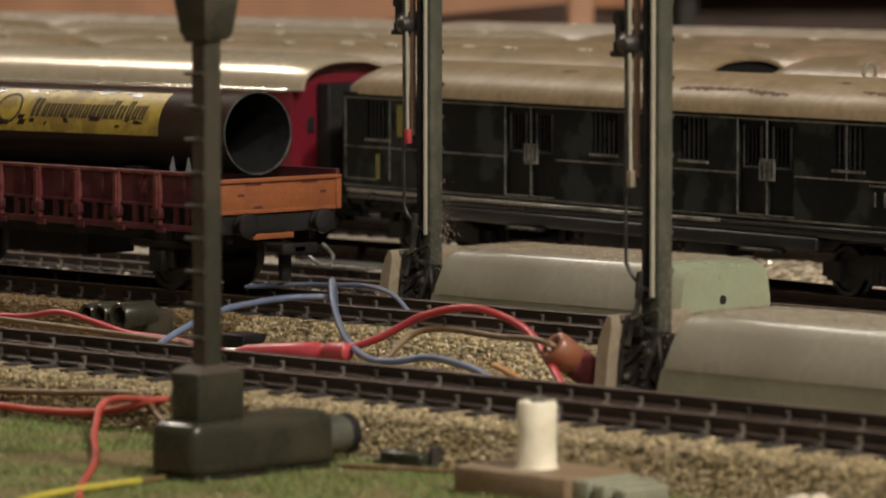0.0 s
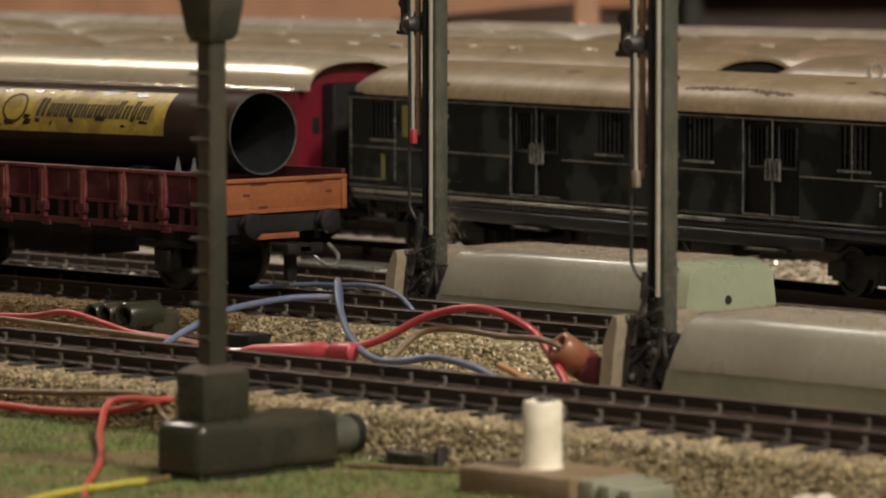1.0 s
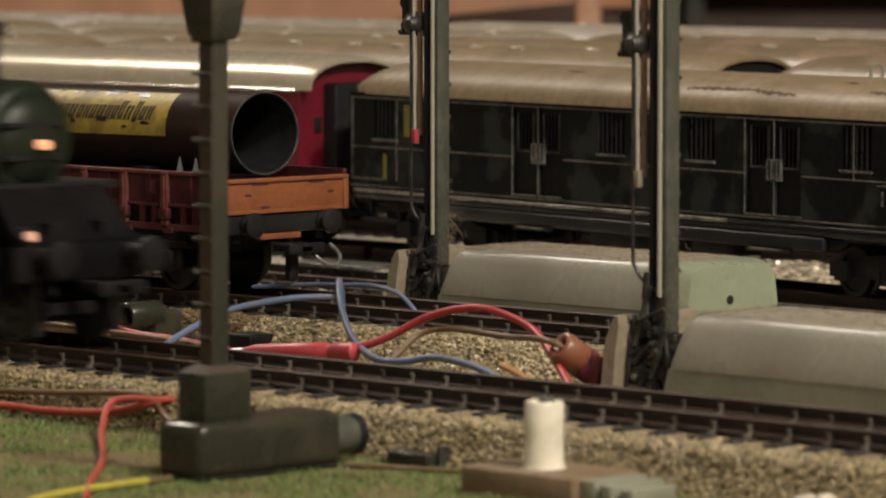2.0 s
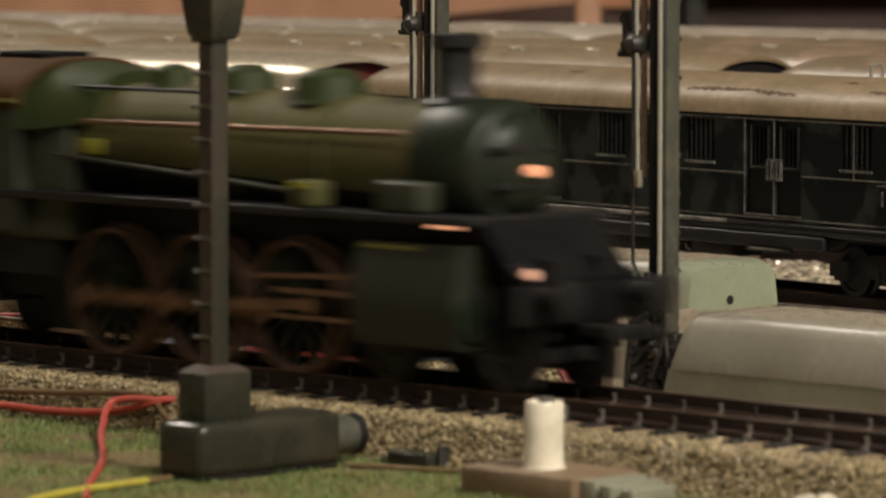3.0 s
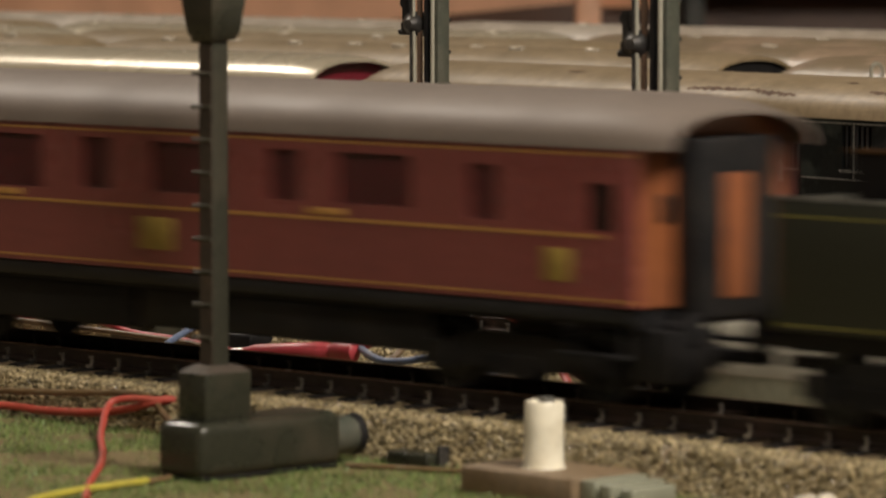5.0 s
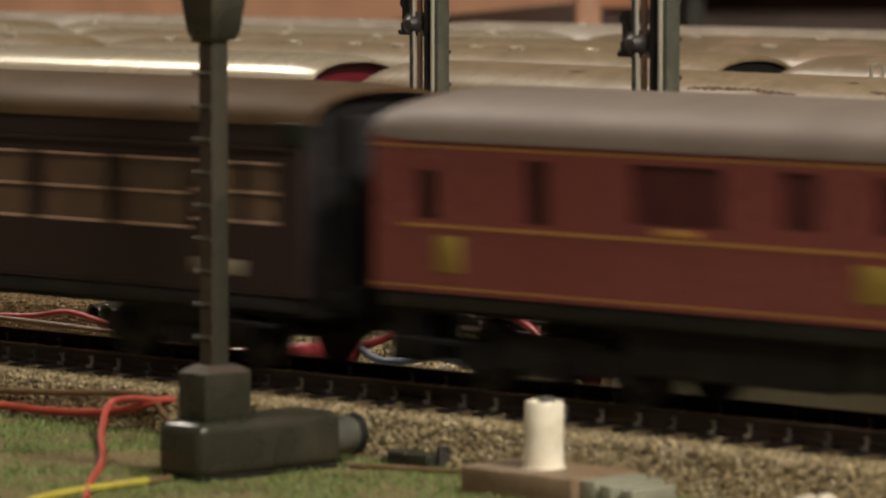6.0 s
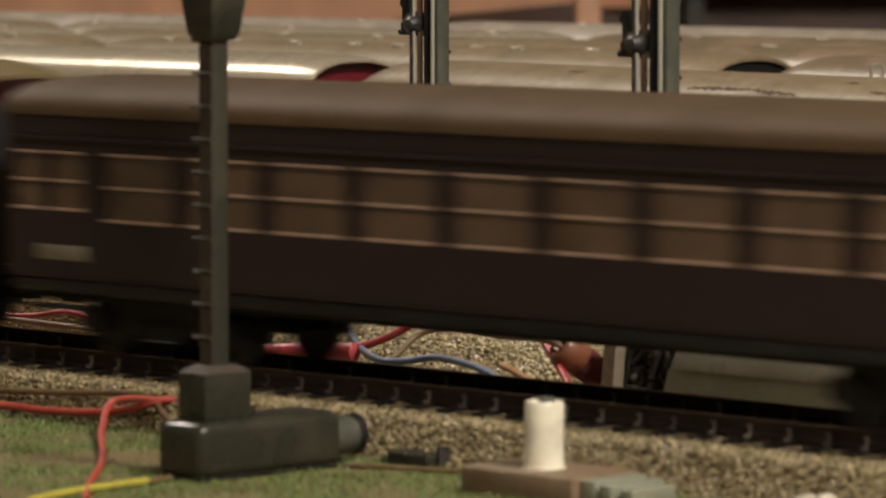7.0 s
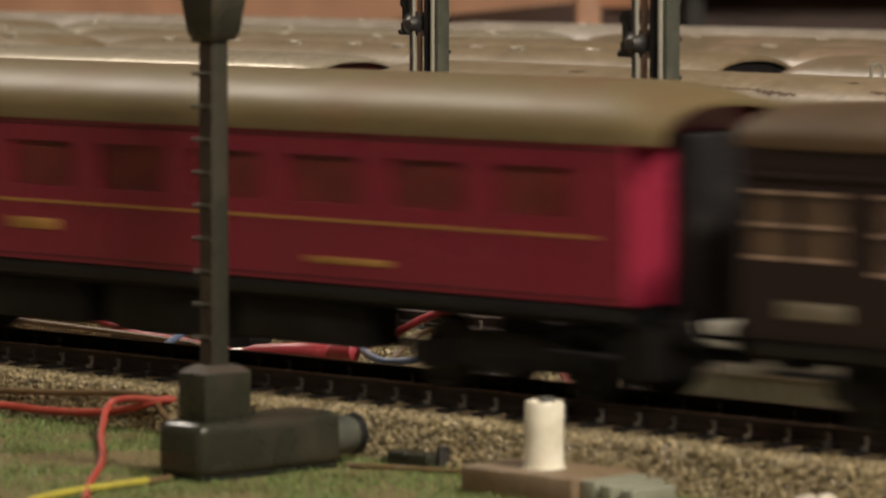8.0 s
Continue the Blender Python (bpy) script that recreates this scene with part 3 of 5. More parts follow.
def coach(name, label, where, length, body, roof, windows, z0=15.0, z1=38.0, ztop=45.2, dome=0.28, w=16.8, moving=False, group="",
          line=None, line_mat=None, inside=None, pane=None, frames=None, overhang=3.5, plain=False, trim_edge=None, end_mat=None, curtain=None, bare=(), nose=None, end_lights=True, bellows=8.5, boxes=((-22, 6, 5.5), (14, 28, 6.5))):
    """A four-axle coach, its middle at the origin on the rail's top."""
    half = length / 2
    co = thing(name, label, "railway coach", where, group)
    hx, fx = half - overhang, half - (nose or overhang)
    part("side", panel(-hx, fx, z0, z1, -w, 1.0, [*windows, *bare]), body, co)
    part("side", B((-hx, fx, w - 1.0, w, z0, z1)), body, co)
    for s, ex in ((-1, hx), (1, fx)):
        sink = 1 - dome * (1 - (half - ex) / 16) ** 2.2
        gable = [(-w + 1.0, z0)] + [(y * 0.93, z) for y, z in arch(w, z1 - 0.5, z1 - 0.4 + (ztop - z1 + 0.4) * sink * 0.9)] + [(w - 1.0, z0)]
        bm = prism(gable, s * ex - s * 1.0, s * ex)
        end = part("end_wall", bm, end_mat or body, co)
        reach = min(half + 1.2, ex + 4.5)
        part("gangway", B((s * ex, s * reach, -bellows, bellows, z0 - 2, z1 + 1.2), bevel=0.6), M["black"], end)
        part("gangway_door", B((s * reach, s * (reach + 0.3), -3.0, 3.0, z0 + 1, z1 - 4), bevel=0.15), (end_mat or body) if end_lights else M["black"], end)
        for d in (-1, 1):
            if end_lights:
                part("end_window", B((s * ex, s * (ex + 0.25), d * 10.4 - 1.2, d * 10.4 + 1.2, z0 + 12, z1 - 7), bevel=0.12), M["gloss_black"], end)
            bu = bmesh.new()
            lathe(bu, (s * (ex - 0.5), d * 10.0, 11.8), (s, 0, 0), [(0, 1.3), (5, 1.2), (5, 2.6), (5.8, 2.5), (6.1, 1.6)], 14)
            part("buffer", bu, M["black"], co)
        part("coupling", B((s * ex, s * (half + 5), -1.6, 1.6, 6.6, 8.4), bevel=0.3), M["black"], co)
    coach_roof(co, half, roof, z1 - 0.4, ztop, w + 0.5, dome)
    part("underframe", B((-hx + 0.5, fx - 0.5, -w + 1.8, w - 1.8, z0 - 3.2, z0 - 0.01)), M["black"], co)
    for d in (-1, 1):
        part("solebar", B((-hx + 1, fx - 1, d * (w - 1.1) - 0.6, d * (w - 1.1) + 0.6, z0 - 2.4, z0 - 0.2), bevel=0.15), M["gloss_black"], co)
    for xa, xb, zb in boxes:
        part("equipment_box", B((xa, xb, -13.5, -5, zb, z0 - 3.2), bevel=0.5), M["black"], co)
    for s in (-1, 1):
        bogie(co, s * (half - 34), moving)
        for d in (-1, 1):
            part("step", B((s * (half - 14) - 6, s * (half - 14) + 6, d * (w + 0.2) - 1.4, d * (w + 0.2) + 1.4, 7.6, 8.2),
                           (s * (half - 14) - 5.5, s * (half - 14) - 4.9, d * (w - 1.2) - 0.3, d * (w - 1.2) + 0.3, 8.2, z0 - 0.3),
                           (s * (half - 14) + 4.9, s * (half - 14) + 5.5, d * (w - 1.2) - 0.3, d * (w - 1.2) + 0.3, 8.2, z0 - 0.3)), M["black"], co)
    if not plain:
        part("lining", B((-hx, fx, -w - 0.12, -w + 0.01, z1 - 1.4, z1 - 1.1), (-hx, fx, -w - 0.12, -w + 0.01, z0 + 0.7, z0 + 1.0)), trim_edge or body, co)
    if line:
        part("waist_line", B((-hx + 6, fx - 6, -w - 0.14, -w + 0.01, line - 0.25, line + 0.25)), line_mat, co)
    # Sheet and floor replace the interior; by default their colour carries its darkness
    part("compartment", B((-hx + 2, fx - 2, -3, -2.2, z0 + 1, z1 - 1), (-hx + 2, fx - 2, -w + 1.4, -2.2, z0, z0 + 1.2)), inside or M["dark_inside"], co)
    for a, b, c, d in windows:
        win = part("window", B((a - 0.15, b + 0.15, -w + 0.55, -w + 0.75, c - 0.15, d + 0.15)), pane or M["pane_dark"], co)
        win.visible_shadow = False
        # Sheet close behind the pane carries the window's brightness in its colour
        if curtain and b - a > 5.5:
            part("curtain", B((a - 0.1, b + 0.1, -w + 0.80, -w + 0.98, c - 0.1, d + 0.1)), curtain, win)
        if frames:
            mid = (c + d) / 2
            part("window_frame", B((a, b, -w - 0.05, -w + 0.5, c, c + 0.45), (a, b, -w - 0.05, -w + 0.5, d - 0.4, d), (a, b, -w + 0.1, -w + 0.5, mid - 0.2, mid + 0.25)),
                 frames, win)
    return co


train = []                                        # (vehicle, distance behind the reference point)


def moving_coach(name, label, front, rear, *args, **kw):
    c = (front + rear) / 2
    co = coach(name, label, at(c, 0, 0), front - rear, *args, moving=True, **kw)
    train.append((co, c))
    return co


def plates(co, w, items, material, name="plate"):
    for a, b, c, d in items:
        part(name, B((a, b, -w - 0.18, -w + 0.02, c, d), bevel=0.04), material, co)


# russet coach
red_w = [(a + 2.75, b + 2.75, c, d) for a, b, c, d in ((-96, -91.5, 26, 33.2), (-73.5, -69, 26, 35.3), (-53, -35, 27, 35.6), (-25, -18, 27.5, 35.6), (-8, 9, 27.5, 35.4), (19, 26, 27.5, 35.2),
         (34, 50, 27.5, 35.2), (62, 68, 26.5, 34.5), (86, 91, 25.8, 32.6))]
# End walls in lighter oxide: the lamplight on them is put into colour
russet = moving_coach("passenger_coach", "russet brown-red model coach with grey roof and gold lining, running", -243, -451, M["russet"], M["roof_grey"], red_w, nose=6.0, overhang=2.0,
                      line=25.0, line_mat=M["gold"], curtain=M["maroon"], pane=M["pane_clear"], group="coaches of the moving train", trim_edge=M["gold"], end_mat=M["wagon"],
                      boxes=((94, 103, 4.2), (-103, -94, 4.2), (-54, -14, 5.0), (-12, 54, 5.6)))
plates(russet, 16.8, [(-88.7, -83.7, 18.2, 23.6), (-8.2, -0.2, 18.3, 23.4), (80.5, 85.5, 18.2, 23.0)], M["crest"], "crest")
plates(russet, 16.8, [(-45.2, -37.2, 25.6, 26.6), (30.8, 38.8, 25.6, 26.6)], M["gold"], "lettering")

# umber coach
wins = [(576 - 490.8 - 19.58 * (k + 1) + 3.6, 576 - 490.8 - 19.58 * k, 22.0, 33.0) for k in range(9)]
wins += [(576 - 489.4, 576 - 479.5, 23.4, 33.0), (576 - 477.6, 576 - 470.4, 23.4, 33.0), (-110, -102.5, 23.4, 33.0), (-101, -92.6, 23.4, 33.0)]
umber = moving_coach("passenger_coach", "dark umber brown model coach with large framed windows, running", -463, -689, M["umber"], M["roof_brown"], wins, z0=12.4, z1=39.2,
                     ztop=45.0, dome=0.12, inside=M["interior"], pane=M["pane"], frames=M["trim"], curtain=M["blind"], group="coaches of the moving train", end_mat=M["black"], overhang=1.5, boxes=())
part("cornice", B((-110, 110, -17.6, -16.7, 34.9, 35.5)), M["umber"], umber)
part("corner_panel", B((107, 112.4, -17.4, -16.75, 35.6, 39.3), bevel=0.2), M["loco_dark"], umber)
plates(umber, 16.8, [(86.5, 98, 15.2, 17.6), (-104, -92, 15.4, 17.8)], M["cream"])

# crimson coach
crimson_w = [(-96 + 22 * k, -96 + 22 * k + 15, 27.4, 34.6) for k in range(9)]
crimson = moving_coach("passenger_coach", "bright crimson model coach with olive roof and gold waist line, running", -703.5, -926, M["crimson"], M["roof_olive"],
                       crimson_w, z0=15.2, z1=38.6, ztop=47.0, dome=0.3, nose=5.0, end_lights=False, bellows=7.6, trim_edge=M["maroon"], line=24.8, line_mat=M["gold"], curtain=M["crimson_blind"], pane=M["pane_clear"], group="coaches of the moving train",
                       boxes=((100, 109, 4.2), (-109, -100, 4.2), (-50, -16, 5.0), (-10, 16, 4.6), (20, 50, 5.2)))
plates(crimson, 16.8, [(-30.5, -18.5, 20.2, 22.0), (40, 58, 18.2, 19.2), (-70, -60, 20.2, 21.4)], M["gold"], "lettering")
part("roof_rib", B((-100, 96, -9.2, -8.8, 45.4, 46.0)), M["roof_olive"], crimson)

# ---- locomotive; x runs from the reference point ----
loco = thing("steam_locomotive", "olive green model steam locomotive with black chimney and glowing lamps, running", "locomotive", at(0, 0, 0))
train.append((loco, 0))
bm = bmesh.new()
lathe(bm, (-108, 0, 33.2), (1, 0, 0), [(0, 10.6), (30, 10.4), (62, 9.8), (84, 9.6)], 32)
boiler = part("boiler", bm, M["loco"], loco)
bm = bmesh.new()
lathe(bm, (-24.2, 0, 33.2), (1, 0, 0), [(0, 9.9), (0.6, 10.1), (12, 10.1), (13.4, 9.2), (13.8, 8.2), (13.8, 7.4), (15.2, 6.2), (15.9, 3.2), (16.1, 1.0)], 32)
smokebox = part("smokebox", bm, M["loco_dark"], loco, "dark green smokebox with round door")
part("door_hinge", B((-9.6, -8.2, -7.2, 5.5, 35.6, 36.4), (-9.6, -8.2, -7.2, 5.5, 30.0, 30.8)), M["gloss_black"], smokebox)
for x in (-102, -84, -64, -44):
    part("boiler_band", C(((x - 0.5, 0, 33.2), (x + 0.5, 0, 33.2), 10.7 - 0.006 * (x + 102) * 1.6), seg=32), M["loco"], boiler)
bm = bmesh.new()
lathe(bm, (-23.6, 0, 42.4), (0, 0, 1), [(0, 5.0), (0.8, 3.9), (1.6, 3.3), (8.0, 3.5), (8.6, 4.4), (10.4, 4.5), (10.6, 3.6), (8.0, 2.6)], 24)
part("chimney", bm, M["gloss_black"], loco, "tall black chimney")
for x, r, h in ((-106.5, 4.2, 4.8), (-88, 3.6, 5.4), (-71, 5.2, 5.6), (-51.5, 5.6, 5.4)):
    bm = bmesh.new()
    lathe(bm, (x, 0, 41.6), (0, 0, 1), [(0, r + 1.0), (1.0, r + 0.1), (h - 1.6, r), (h - 0.5, r * 0.8), (h, r * 0.4)], 24)
    part("dome", bm, M["dome_green"], loco)
# Black shell on the boiler's lower sides, its upper edge dropping forward
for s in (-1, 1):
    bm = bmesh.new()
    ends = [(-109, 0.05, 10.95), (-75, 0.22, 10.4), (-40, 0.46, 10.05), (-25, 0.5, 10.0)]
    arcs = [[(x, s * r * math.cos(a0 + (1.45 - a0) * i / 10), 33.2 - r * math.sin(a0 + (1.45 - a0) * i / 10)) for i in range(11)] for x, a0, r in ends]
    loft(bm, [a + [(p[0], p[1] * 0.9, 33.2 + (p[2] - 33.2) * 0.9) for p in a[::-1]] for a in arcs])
    part("boiler_underside", bm, M["loco_black"], boiler, "black shell over the boiler's lower sides")
part("handrail", C(((-110, -11.3, 37.6), (-24, -10.9, 38.0), 0.45), seg=8), M["copper"], loco)
part("handrail", C(((-110, 11.3, 37.6), (-24, 10.9, 38.0), 0.45), seg=8), M["copper"], loco)
part("pipe", C(((-100, -10.2, 43.2), (-62, -8.6, 43.0), 0.35), seg=8), M["gloss_black"], loco)
part("pipe", C(((-104, -12.2, 32.2), (-48, -12.8, 28.6), 0.42), seg=8), M["cab_green"], loco)
rp = B((-118, -6, -15.6, 15.6, 24.9, 26.2), bevel=0.2)
running = part("running_plate", rp, M["gloss_black"], loco)
bm = bmesh.new()
loft(bm, [[(-8.5, y, 25.4), (-8.5, y, 26.2), (-6.0, y, 25.6), (0.4, y, 18.2), (3.0, y, 17.2), (3.0, y, 16.3), (0.0, y, 16.6), (-6.6, y, 24.6)] for y in (-12.5, 12.5)])
part("front_apron", bm, M["loco_black"], loco)
part("saddle", B((-22, -10, -7.5, 7.5, 16, 25.5), bevel=0.6), M["black"], loco)
part("sandbox", B((-45, -40.2, -15.0, -10, 26.2, 30.4), bevel=0.6), M["loco"], loco)
part("sandbox_lining", B((-45, -40.2, -15.15, -14.9, 29.2, 30.2)), M["name_yellow"], loco)
part("air_pump", B((-27, -17.5, -14.4, -9.5, 26.2, 31.0), bevel=0.8), M["cab_green"], loco)
part("nameplate", B((-98.4, -93.6, -11.6, -10.4, 32.4, 34.9), bevel=0.1), M["name_yellow"], boiler)
part("firebox", B((-118, -100, -12.4, 12.4, 18, 37), bevel=1.2), M["cab_green"], loco)
# cab
cab_w = [(-136, -128.2, 32.9, 39.2), (-126.6, -117.2, 32.9, 39.6)]
part("cab_side", panel(-143, -110, 19.6, 41.0, -15.2, 0.8, cab_w), M["cab_green"], loco)
part("cab_side", B((-143, -110, 14.4, 15.2, 19.6, 41.0)), M["tender"], loco)
part("cab_front", B((-111, -110, -14.4, 14.4, 19.6, 41.5)), M["tender"], loco)
part("cab_lining", B((-141.5, -118, -15.36, -15.18, 21.4, 21.75)), M["yellow"], loco)
part("cab_plate", B((-130, -123.5, -15.4, -15.18, 27.6, 29.6)), M["yellow"], loco)
# Dark sheet in place of the cab's unlit inside
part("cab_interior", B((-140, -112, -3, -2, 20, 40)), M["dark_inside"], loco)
bm = bmesh.new()
loft(bm, [[(x, y, z) for y, z in arch(16.4 * k, 40.4, 47.6)] + [(x, y * 0.96, z - 0.9) for y, z in arch(16.4 * k, 40.4, 47.6)][::-1]
          for x, k in ((-151, 1.0), (-150.5, 1.0), (-120, 1.0), (-108.5, 0.99))])
part("cab_roof", bm, M["cab_roof"], loco, "brown curved cab roof")
part("roof_hatch", B((-128, -114, -5, 5, 46.8, 48.3), bevel=0.3), M["loco_black"], loco, "dark sliding hatch on the cab roof")
part("roof_lining", B((-150, -109, -16.75, -16.3, 40.5, 41.1)), M["yellow"], loco)
# Green arch stands for the cab's front wall under the roof
bm = bmesh.new()
loft(bm, [[(x, y * k, 41 + (z - 41) * k) for y, z in arch(15.0, 36.0, 47.2)] + [(x, y * k * 0.5, 38.0) for y, z in arch(15, 36, 47.2)][::-1]
          for x, k in ((-110, 1.0), (-104, 0.93), (-97, 0.74))])
part("cab_fairing", bm, M["dome_green"], loco)
# frames, cylinders, buffer beam
part("frame", B((-140, 2, -6.2, -5.0, 8, 20), (-140, 2, 5.0, 6.2, 8, 20), (-138, -104, -11, 11, 12, 19.6), (-100, -20, -5, 5, 16, 25), (-112, -34, -4.6, 4.6, 2.6, 16.5)), M["black"], loco)
for s in (-1, 1):
    cy = bmesh.new()
    loft(cy, [[(x, s * y, z) for y, z in [(9, 6.6), (14.5, 6.2), (16.4, 8.2), (16.6, 14.0), (15.6, 18.8), (14.6, 21.8), (9, 22.0)]] for x in (-30, -29, -9, -8)])
    cb = part("cylinder", cy, M["tender"], loco, "olive green cylinder block with yellow lining")
    part("cylinder_lining", B((-29.4, -17, s * 14.7 - 0.3, s * 14.7 + 0.3, 20.9, 21.5)), M["yellow"], cb)
    part("cylinder_cover", C(((-8.2, s * 13, 11), (-7.2, s * 13, 11), 3.4), seg=20), M["loco_dark"], cb)
    part("crosshead_guide", B((-50, -30, s * 13.4 - 0.5, s * 13.4 + 0.5, 12.8, 13.6), (-50, -30, s * 13.4 - 0.5, s * 13.4 + 0.5, 8.8, 9.5)), M["copper"], loco)
    part("valve_rod", C(((-54, s * 14.2, 15.2), (-30, s * 14.2, 16.2), 0.5), seg=8), M["copper"], loco)
    bu = bmesh.new()
    lathe(bu, (3.0, s * 9.8, 14.6), (1, 0, 0), [(0, 1.7), (6, 1.5), (6, 3.1), (6.8, 3.0), (7.2, 1.8)], 18)
    part("buffer", bu, M["black"], loco)
    part("footplate_step", B((-4.5, -2, s * 14 - 1.2, s * 14 + 1.2, 5.5, 6.1), (-3.6, -3.0, s * 14 - 0.4, s * 14 + 0.4, 6.1, 16.2)), M["black"], loco)
    if s > 0:
        continue
    part("buffer_lamp", C(((1.5, s * 10.5, 18.0), (2.6, s * 10.5, 18.0), 0.95), seg=18), M["dimlamp"], loco, "dim warm lamp over the buffer")
    part("lamp_body", C(((-1.2, s * 10.5, 18.0), (1.5, s * 10.5, 18.0), 1.55), seg=18), M["gloss_black"], loco)
part("buffer_beam", B((0.6, 3.2, -14.6, 14.6, 10.4, 16.4), bevel=0.3), M["loco_black"], loco)
part("coupling", B((3.2, 13.5, -1.6, 1.6, 8.6, 10.4), (11.5, 13.5, -5.0, 5.0, 8.4, 10.8), bevel=0.3), M["black"], loco)
part("guard_iron", B((1, 1.8, -9.6, -8.0, 1.4, 10.5), (1, 1.8, 8.0, 9.6, 1.4, 10.5)), M["black"], loco)
part("top_lamp", C(((-8.2, 0, 32.6), (-6.0, 0, 32.6), 0.85), seg=18), M["glowlamp"], loco, "glowing warm headlamp on the smokebox door")
# Strip glows for bulb light leaking out; no lamp sits here
part("side_lamp", B((-15.5, -9.2, -14.3, -13.2, 24.35, 24.85)), M["glowlamp"], loco, "thin glowing slit under the running plate")
# wheels
PHASE = math.radians(114)
drivers = []


def driver(x, r):
    bm = bmesh.new()
    for s in (-1, 1):
        seg = 32
        rings = [(r + 0.8, 7.2), (r + 0.8, 7.8), (r, 8.1), (r, 10.2), (r - 0.7, 10.3), (r - 0.9, 9.0)]
        loops = [[bm.verts.new((rr * math.cos(2 * math.pi * i / seg), s * y, rr * math.sin(2 * math.pi * i / seg))) for i in range(seg)]
                 for rr, y in rings + [(r - 0.9, 7.3)]]
        for a, b in zip(loops, loops[1:] + loops[:1]):
            for i in range(seg):
                bm.faces.new((a[i], a[(i + 1) % seg], b[(i + 1) % seg], b[i]))
    cyl(bm, (0, -7.3, 0), (0, 7.3, 0), 1.4, seg=12)
    ob = part("driving_wheel", bm, M["tyre"], loco, "driving wheel with worn bright tyre")
    sp = bmesh.new()
    for s in (-1, 1):
        lathe(sp, (0, s * 7.4, 0), (0, s, 0), [(0, 2.2), (2.6, 2.0)], 16)
        for k in range(14):
            a = 2 * math.pi * k / 14
            cyl(sp, (1.6 * math.cos(a), s * 8.4, 1.6 * math.sin(a)), ((r - 0.8) * math.cos(a), s * 8.4, (r - 0.8) * math.sin(a)), 0.55, 0.45, seg=6)
        box(sp, -2.2, 2.2, s * 8.4 - 0.7, s * 8.4 + 0.7, -r + 1.3, -r + 4.6)
    part("spokes", sp, M["loco_dark"], ob)
    px, pz = 5.2 * math.sin(PHASE), 5.2 * math.cos(PHASE)
    part("crank_pin", C(((px, -11.4, pz), (px, -8.0, pz), 1.0), seg=12), M["copper"], ob)
    part("crank_pin", C(((-px, 11.4, -pz), (-px, 8.0, -pz), 1.0), seg=12), M["copper"], ob)
    ob.matrix_basis = at(x, 0, r)
    spinning.append((ob, x, r, r))
    drivers.append(ob)


R = 10.3
for x in (-92, -70.7, -49.2):
    driver(x, R)
wheelset(loco, -131.5, 6.6, 6.6, True)
lead = part("leading_bogie", B((-33, 0, -5, 5, 4.5, 6.5), (-30, -28, -7, 7, 3, 8), (-6, -4, -7, 7, 3, 8)), M["black"], loco)
for x in (-28.5, -4.0):
    wheelset(lead, x, 5.2, 5.2, True)
rods = []
for s in (-1, 1):
    bm = bmesh.new()
    box(bm, -21.5, 21.5, s * 11.0 - 0.35, s * 11.0 + 0.35, -0.9, 0.9)
    for x in (-21.3, 0, 21.5):
        cyl(bm, (x, s * 11.5, 0), (x, s * 10.5, 0), 1.7, seg=14)
    rods.append((part("coupling_rod", bm, M["copper"], loco, "bright worn coupling rod"), s))
mains = []
for s in (-1, 1):
    bm = bmesh.new()
    box(bm, 0, 33, s * 12.2 - 0.35, s * 12.2 + 0.35, -0.8, 0.8)
    cyl(bm, (0, s * 12.7, 0), (0, s * 11.6, 0), 1.7, seg=14)
    cyl(bm, (33, s * 12.9, 0), (33, s * 11.6, 0), 1.5, seg=14)
    mains.append((part("connecting_rod", bm, M["copper"], loco, "bright worn connecting rod"), s))

# tender
TX = -188.5
tender = thing("tender", "dark olive model tender with yellow lining and black coal, running", "tender", at(TX, 0, 0))
train.append((tender, TX))
part("tank", B((-36.5, 36.5, -15, 15, 13.4, 31.8), bevel=0.5), M["tender"], tender)
part("tank_lining", B((-35.5, 35.5, -15.15, -14.98, 29.3, 29.6), (-35.5, 35.5, -15.15, -14.98, 14.2, 14.5)), M["yellow"], tender)
for xa, xb in ((-36.5, -6), (28, 36.5)):
    part("tank_edge", B((xa, xb, -15.1, -14.4, 31.7, 32.2)), M["edge"], tender)
part("lettering", B((-9.5, 9.5, -15.2, -14.98, 21.9, 23.3)), M["yellow"], tender, "yellow unreadable lettering")
cb = bmesh.new()
loft(cb, [[(x, y, z) for y, z in [(-12.5, 31.6), (-13.0, 38.6), (-13.0 + 0.7, 38.8), (12.3, 38.8), (13.0, 38.6), (12.5, 31.6)]] for x in (-24, -23, 35.5, 36.5)])
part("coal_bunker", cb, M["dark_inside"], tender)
part("bunker_rim", B((-24, 36.5, -13.4, -12.6, 38.5, 39.1), (-24, 36.5, 12.6, 13.4, 38.5, 39.1)), M["cab_roof"], tender)
pts = np.stack([rng.uniform(-22, 35, 420), rng.uniform(-12, 12, 420), 38.6 + rng.uniform(0, 1.2, 420)], -1)
coal = scatter_grains("coal_load", pts, 1.5, M["coal"], rng)
coal.parent = tender
part("underframe", B((-36, 36, -12.5, 12.5, 10.6, 13.4)), M["black"], tender)
for s in (-1, 1):
    bogie(tender, s * 19.5, True, base=18, r=5.2)
    part("buffer", C(((-36.5, s * 10, 12), (-42, s * 10, 12), 1.4), ((-42, s * 10, 12), (-42.8, s * 10, 12), 2.7), seg=14), M["black"], tender)
for xa, xb in ((-45, -36), (36, 45)):
    part("coupling", B((xa, xb, -1.6, 1.6, 6.8, 8.4)), M["black"], tender)
